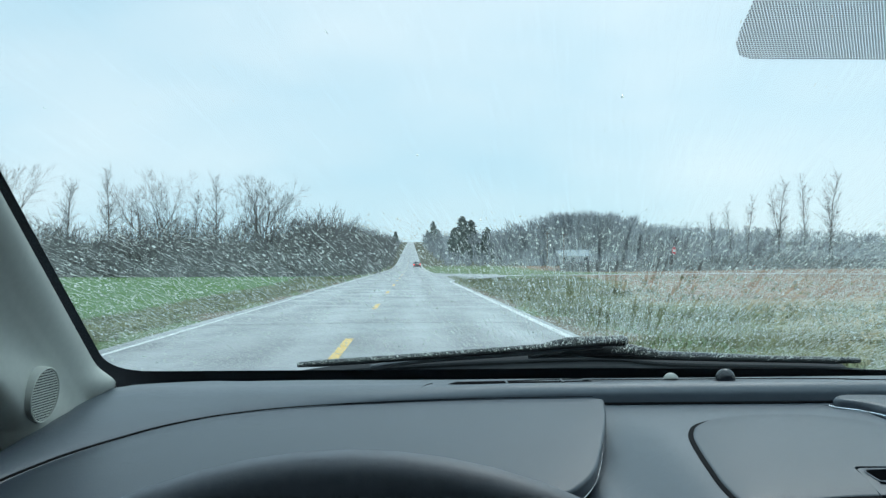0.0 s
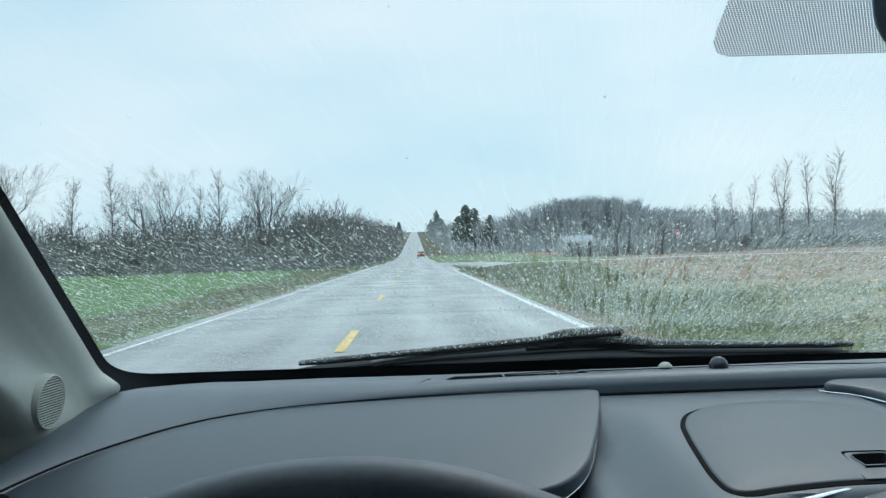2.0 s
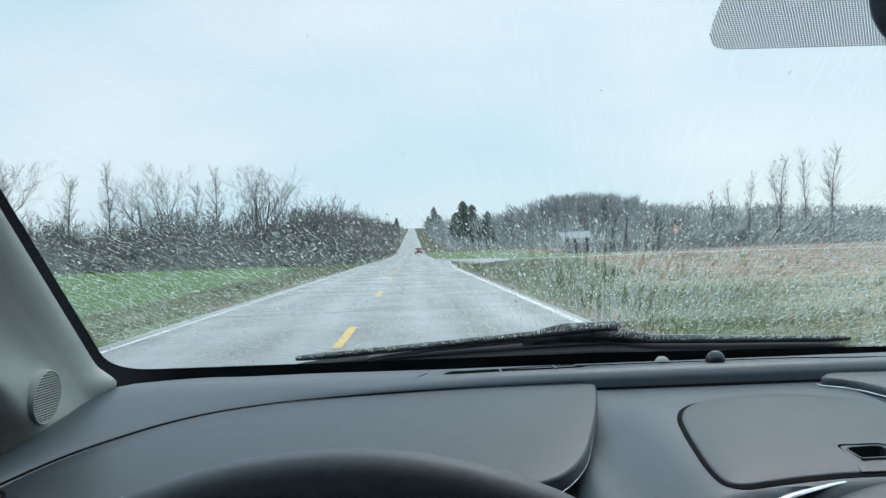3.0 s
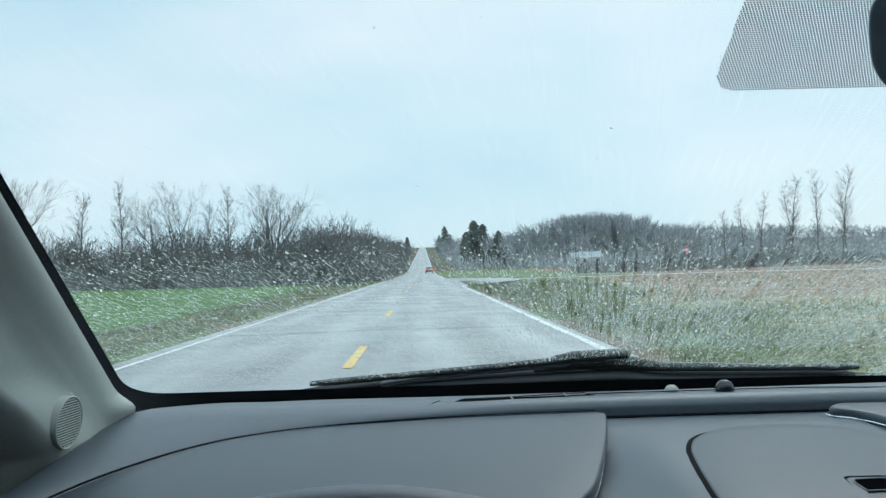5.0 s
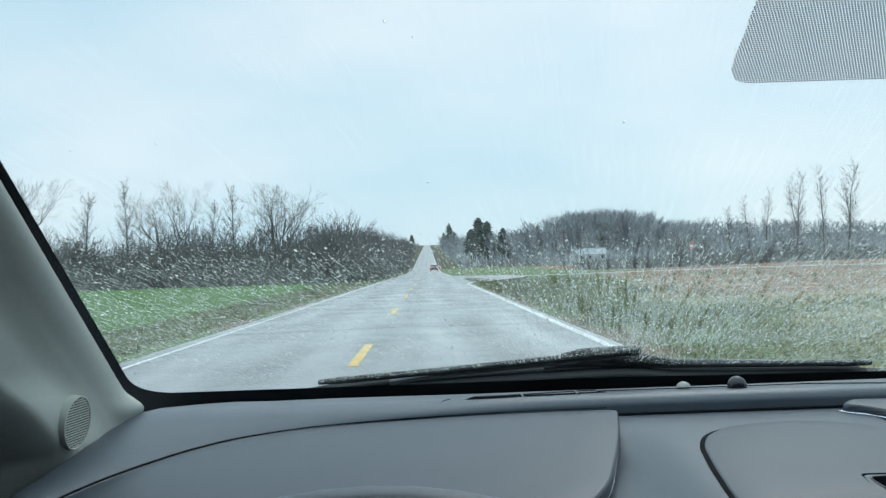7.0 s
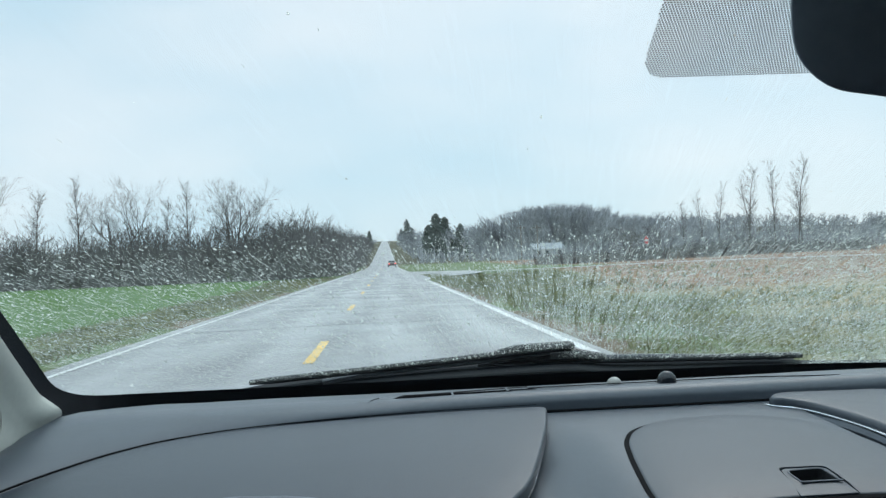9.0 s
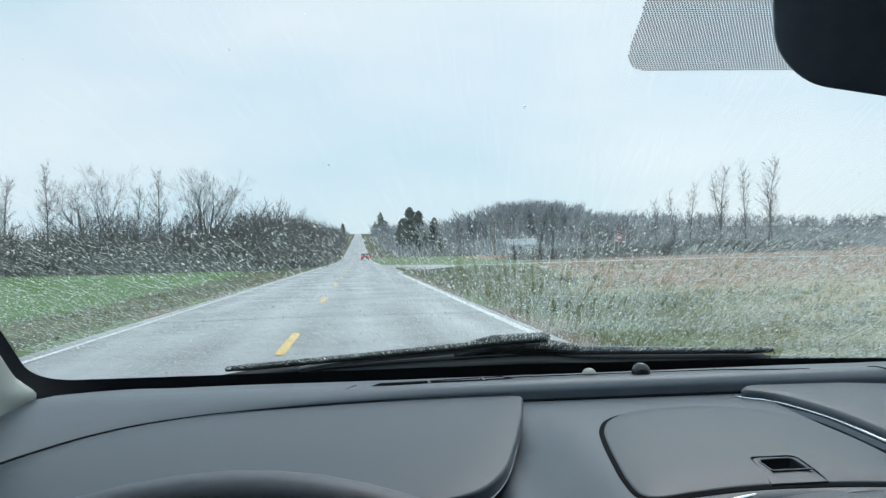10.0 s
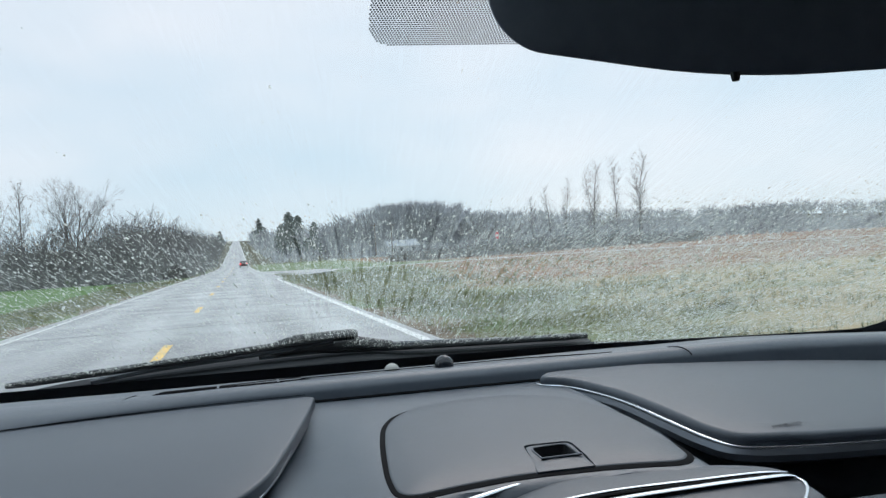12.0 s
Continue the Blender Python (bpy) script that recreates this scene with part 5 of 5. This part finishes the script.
# steering wheel
wheel = thing("steering_wheel", "dark leather-wrapped steering wheel", "steering wheel", (-0.021, 0.258, 0.927))
wheel.rotation_euler.x = radians(66)
bm = bmesh.new()
NR, NS, R0, R1 = 72, 14, 0.186, 0.0165
ring = [[bm.verts.new(((R0 + R1 * math.cos(b)) * math.cos(a), (R0 + R1 * math.cos(b)) * math.sin(a), R1 * 1.1 * math.sin(b))) for b in [2 * math.pi * j / NS for j in range(NS)]] for a in [2 * math.pi * i / NR for i in range(NR)]]
for i in range(NR):
    for j in range(NS):
        bm.faces.new((ring[i][j], ring[(i + 1) % NR][j], ring[(i + 1) % NR][(j + 1) % NS], ring[i][(j + 1) % NS]))
part("rim", bm, M_LEATHER, wheel, "leather rim")
part("hub", plate([(0.075 * math.cos(a), 0.065 * math.sin(a)) for a in frange(0, 6.1, 24)], 0.01, 0.05, 0.012, 0.006), M_DARK, wheel)
for a in (0.0, math.pi, -math.pi / 2):
    part("spoke", tube([(0.06 * math.cos(a), 0.06 * math.sin(a), -0.01), (0.18 * math.cos(a), 0.18 * math.sin(a), 0.0)], [0.022, 0.014], 10, 0.5), M_DARK, wheel)
part("column", tube([(0, 0, -0.05), (0, 0, -0.22)], [0.04, 0.05], 16), M_DARK, wheel)


# wipers
def wiper(name, label, a, b, arm_from, joint, seed):
    w = thing(name, label, "wiper", group="wipers")
    L = 0.004
    n = 16
    path = [(a[0] + (b[0] - a[0]) * i / (n - 1), a[1] + (b[1] - a[1]) * i / (n - 1)) for i in range(n)]
    path = [Vector(on_screen(x, y + 0.002 * math.sin(math.pi * i / (n - 1)), L)) for i, (x, y) in enumerate(path)]
    part("blade", tube(path, [0.0035] + [0.005] * (n - 2) + [0.004], 8, 0.9), M_RUBBER, w, "wet black rubber blade")
    part("spoiler", tube([p + Vector((0, 0.005, 0.0005)) for p in path[1:-1]], 0.0042, 6, 0.8), M_RUBBER, w)
    arm = [Vector(on_screen(x, y, 0.007)) for x, y in arm_from]
    part("arm", tube(spline(arm, 6, closed=False), 0.0048, 8, 0.8), M_ARM, w, "dark grey steel arm")
    part("knuckle", tube([on_screen(x, y, 0.007) for x, y, _ in joint], [q for _, _, q in joint], 10), M_RUBBER, w, "black plastic blade joint")
    # drops clinging to the blade
    r = random.Random(seed)
    co, fa = [], []
    for _ in range(150):
        p = path[0].lerp(path[-1], r.random()) + Vector((0, r.uniform(-0.004, 0.004), r.uniform(0.0, 0.0035)))
        p.y -= 0.0035
        s = 0.0003 + 0.0005 * r.random() ** 2
        i = len(co)
        co += [p + Vector(v) * s for v in ((1, 0, 0), (0, 1, 0), (-1, 0, 0), (0, -1, 0), (0, 0, 1), (0, 0, -1))]
        fa += [(i + u, i + v, i + k) for u, v in ((0, 1), (1, 2), (2, 3), (3, 0)) for k in (4, 5)]
    me = bpy.data.meshes.new("rain_drops")
    me.from_pydata([tuple(c) for c in co], [], fa)
    me.materials.append(M_WATER)
    part("rain_drops", me, M_WATER, w, "clear drops clinging to the blade")
    return w


wiper("wiper", "black wiper parked across the foot of the glass, beaded with rain", (-0.143, 1.171), (0.262, 1.108), [(0.24, 1.128), (0.15, 1.146), (0.02, 1.166), (-0.05, 1.187)],
      [(0.17, 1.126, 0.004), (0.195, 1.118, 0.0068), (0.262, 1.114, 0.0068), (0.266, 1.116, 0.0055)], 5)
wiper("wiper", "black passenger wiper lying along the foot of the glass", (0.22, 1.146), (0.585, 1.170), [(0.15, 1.156), (0.30, 1.152), (0.45, 1.166), (0.56, 1.18)],
      [(0.165, 1.152, 0.004), (0.20, 1.140, 0.008), (0.27, 1.138, 0.008), (0.315, 1.153, 0.0055)], 6)

# cowl outside the foot of the glass
CREST = spline([(-0.42, 0.978), (-0.27, 0.998), (-0.20, 1.008), (-0.12, 1.019), (-0.01, 1.028), (0.164, 1.036), (0.313, 1.039), (0.41, 1.029), (0.678, 1.019), (0.73, 1.008), (1.2, 0.99)], 6, closed=False)
cowl = thing("cowl_panel", "wet black plastic cowl below the wipers", "cowl")
part("cowl_cover", sheet(range(len(CREST)), [0, 1, 2, 3, 4, 5], lambda i, v: (CREST[i].x, (1.302, 1.36, 1.42, 1.45, 1.46, 1.50)[v], (0.962, 0.962 + 0.45 * (CREST[i].y - 0.962), CREST[i].y - 0.008, CREST[i].y, CREST[i].y - 0.004, 0.94)[v])), M_COWL, cowl)
for k in range(3):
    part("cowl_rib", tube([(p.x, 1.375 + 0.02 * k, 0.962 + (0.56 + 0.14 * k) * (p.y - 0.962) + 0.002) for p in CREST], 0.0035, 6), M_COWL, cowl)

# left pillar trim with speaker
pillar_l = thing("pillar_trim", "pale grey pillar trim with a round tweeter grille", "pillar trim")


SPK_S, SPK_V = 0.045, 0.23


def pod_rise(s, v):
    """The swelling of the trim that carries the tweeter: it rises towards the driver and drops off behind the grille."""
    along = math.exp(-((s - SPK_S) / 0.085) ** 4)
    return 0.011 * along * smooth(SPK_V - 0.10, SPK_V + 0.075, v) * smooth(SPK_V + 0.17, SPK_V + 0.075, v)


def trim_fn(side):
    def fn(s, v):
        y, z = 0.957 - 0.62 * max(s, 0.0) - 0.3 * min(s, 0.0), 1.055 + 0.487 * s
        x = -0.308 - 0.016 * s + 0.011 * math.exp(-((s - 0.012) / 0.024) ** 2) * (1 - smooth(0.01, 0.12, v))
        back = v * (0.12 + 0.30 * (1 - s) + 0.1 * s)
        xx = x - 0.004 * math.cos(min(1, v * 8) * math.pi / 2) - 0.16 * back * smooth(0.0, 0.12, v) - 0.10 * v ** 1.6 - 0.08 * s * smooth(0.02, 0.2, v)
        zz = z - 0.06 * v * (1 - s)
        if side < 0 and v >= 0:
            xx = max(-0.49, xx + pod_rise(s, v) - 0.8 * max(0.0, v - 0.31) ** 1.2)
        if v < 0:
            xx, yy, zz = x - 0.03, y + 0.02, z + 0.012
            return (xx if side < 0 else 0.71 - xx, yy, zz)
        return (xx if side < 0 else 0.71 - xx, y - back, zz)
    return fn


VS = [-1, 0, 0.02, 0.05, 0.08] + frange(0.1, 0.45, 30) + [0.5, 0.6, 0.7, 0.85, 1.0]
part("trim_panel", sheet(frange(-0.14, 1, 115), VS, trim_fn(-1)), M_TRIM, pillar_l, "pale grey grained plastic")


def speaker():
    bm = bmesh.new()
    prof = [(0.0260, -0.012), (0.0256, 0.0), (0.0247, 0.0006), (0.0239, 0.0002), (0.0234, -0.002)]
    rings = [[bm.verts.new((math.cos(a) * r, math.sin(a) * r, h)) for a in frange(0, 2 * math.pi * 47 / 48, 48)] for r, h in prof]
    for a, b in zip(rings, rings[1:]):
        for i in range(48):
            bm.faces.new((a[i], a[(i + 1) % 48], b[(i + 1) % 48], b[i]))
    return bm


trim = trim_fn(-1)
SPK_AT = Vector(trim(SPK_S, SPK_V))
SPK_OUT = (Vector(trim(SPK_S + 0.02, SPK_V)) - Vector(trim(SPK_S - 0.02, SPK_V))).cross(Vector(trim(SPK_S, SPK_V + 0.03)) - Vector(trim(SPK_S, SPK_V - 0.03))).normalized()
SPK_OUT = Matrix.Rotation(radians(9), 3, "Y") @ SPK_OUT
SPK = Matrix.Translation(SPK_AT + SPK_OUT * 0.0045) @ SPK_OUT.to_track_quat("Z", "Y").to_matrix().to_4x4()
sp = part("speaker_ring", speaker(), M_TRIM, pillar_l, "raised round rim")
sp.matrix_basis = SPK @ Matrix.Diagonal((0.98, 0.98, 0.98, 1))
part("speaker_mesh", plate([(0.0236 * math.cos(a), 0.0236 * math.sin(a)) for a in frange(0, 6.1, 40)], -0.0010, 0.003, 0.0003, 0.0), M_DARK, sp, "dark perforated backing")
for k in range(-9, 10):
    q = 0.00245 * k
    wd = math.sqrt(max(0.0, 0.0234 ** 2 - q * q))
    part("grille_bar", box(bmesh.new(), (-wd, q - 0.00055, -0.0014), (wd, q + 0.00055, 0.0002)), M_TRIM, sp, smooth=False)
pillar_r = thing("pillar_trim", "pale grey pillar trim on the passenger side", "pillar trim")
fr = trim_fn(1)
part("trim_panel", sheet(frange(-0.14, 1, 115), VS, lambda s, v: (fr(s, v)[0] - 0.06, fr(s, v)[1] + 0.09, fr(s, v)[2] - 0.02)), M_TRIM, pillar_r, "pale grey grained plastic")

# rear-view mirror
mirror = thing("rearview_mirror", "dark rear-view mirror on the windscreen", "mirror", (0.389, 0.447, 1.3185))
mirror.rotation_euler.z = radians(-22)
MO = rounded([(-0.142, 0.035, 0.02), (-0.1415, -0.012, 0.022), (-0.122, -0.033, 0.03), (0.002, -0.0590, 0.1), (0.116, -0.061, 0.04), (0.142, -0.042, 0.022), (0.142, 0.035, 0.02)], 0.02, 6)
mb = plate([(p.x * 0.875, p.y) for p in MO], 0.0, 0.03, 0.0015, 0.003)
for v in mb.verts:
    if v.co.z < -0.02:
        v.co.x, v.co.y = v.co.x * 0.75, v.co.y * 0.65
mb.transform(Matrix.Rotation(radians(90), 4, "X"))
# One body for glass and casing; the reflected cabin is put into its colour.
part("housing", mb, M_MIRROR_FACE, mirror, "dark mirror face with the cabin's reflection put into its colour")
part("tab", tube([(0.004, -0.002, -0.056), (0.004, -0.002, -0.0605)], [0.003, 0.002], 8), M_DARK, mirror)
part("stem", tube([(0.0, 0.02, 0.01), (0.0, 0.09, 0.06)], 0.012, 10), M_DARK, mirror)

# cabin shell: roof, doors, floor, back
# Unseen roof, run forward and darkened to cut light on the dash.
roof = part("ceiling", sheet(frange(-0.46, 1.17, 12), frange(-1.7, 0.47, 22), lambda x, y: (x, y, min(1.475 + 0.03 * (1 - ((x - 0.355) / 0.82) ** 2) - 0.06 * max(0, -0.9 - y), screen_z(y) - 0.004)), 0.02), M_LINER)
tagged(roof, "pale grey cloth headliner of the car", "headliner", kind="structure")
floor = part("floor", box(bmesh.new(), (-0.46, -1.7, 0.0), (1.17, 1.3, 0.12)), M_CARPET, smooth=False)
tagged(floor, "dark carpeted cabin floor", "floor", kind="structure")
for nm, x0, x1 in (("wall_left", -0.52, -0.455), ("wall_right", 1.165, 1.23)):
    w = part(nm, box(bmesh.new(), (x0, -1.7, 0.02), (x1, 1.36, 0.955)), M_DARK, smooth=False)
    tagged(w, "dark door trim of the car", "door trim", kind="structure")
    # Raised far above normal door height to block side-window light; out of view.
    w = part(nm.replace("wall", "raised_sill"), box(bmesh.new(), (x0, -1.7, 0.955), (x1, 0.50, 1.27)), M_DARK, smooth=False)
    tagged(w, "unseen dark door top raised to block side light", "door trim", kind="structure")
# Unseen wall raised to the roof so no light enters from behind.
w = part("wall_back", box(bmesh.new(), (-0.52, -1.76, 0.02), (1.23, -1.7, 1.43)), M_DARK, smooth=False)
tagged(w, "unseen dark wall added across the back to stop rear window light", "wall", kind="structure")
w = part("wall_front", box(bmesh.new(), (-0.52, 1.30, 0.02), (1.23, 1.36, 0.965)), M_DARK, smooth=False)
tagged(w, "dark bulkhead below the windscreen", "wall", kind="structure")
# Unseen panels added over parts of the side windows to darken the cabin.
for nm, x0, x1 in (("window_block_left", -0.5, -0.45), ("window_block_right", 1.165, 1.215)):
    for y0, y1 in ((-1.7, -0.45), (0.22, 0.48)):
        w = part(nm, box(bmesh.new(), (x0 + 0.01, y0, 1.27), (x1 - 0.01, y1, 1.47)), M_DARK, smooth=False)
        tagged(w, "unseen dark panel added over the side window to block light", "side panel", kind="structure")
# Panels added in the front door corners to keep side light off the dash.
for nm, x0, x1 in (("shade_panel_left", -0.5, -0.455), ("shade_panel_right", 1.165, 1.21)):
    bm = bmesh.new()
    v = [bm.verts.new((xx, yy, zz)) for xx in (x0, x1) for yy, zz in ((0.50, 0.955), (0.93, 0.955), (0.90, 1.14), (0.50, 1.35))]
    for f in ((0, 1, 2, 3), (7, 6, 5, 4), (0, 4, 5, 1), (1, 5, 6, 2), (2, 6, 7, 3), (3, 7, 4, 0)):
        bm.faces.new([v[i] for i in f])
    w = part(nm, bm, M_DARK, smooth=False)
    tagged(w, "dark panel added beside the windscreen pillar to shade the dash end", "door panel", kind="structure")
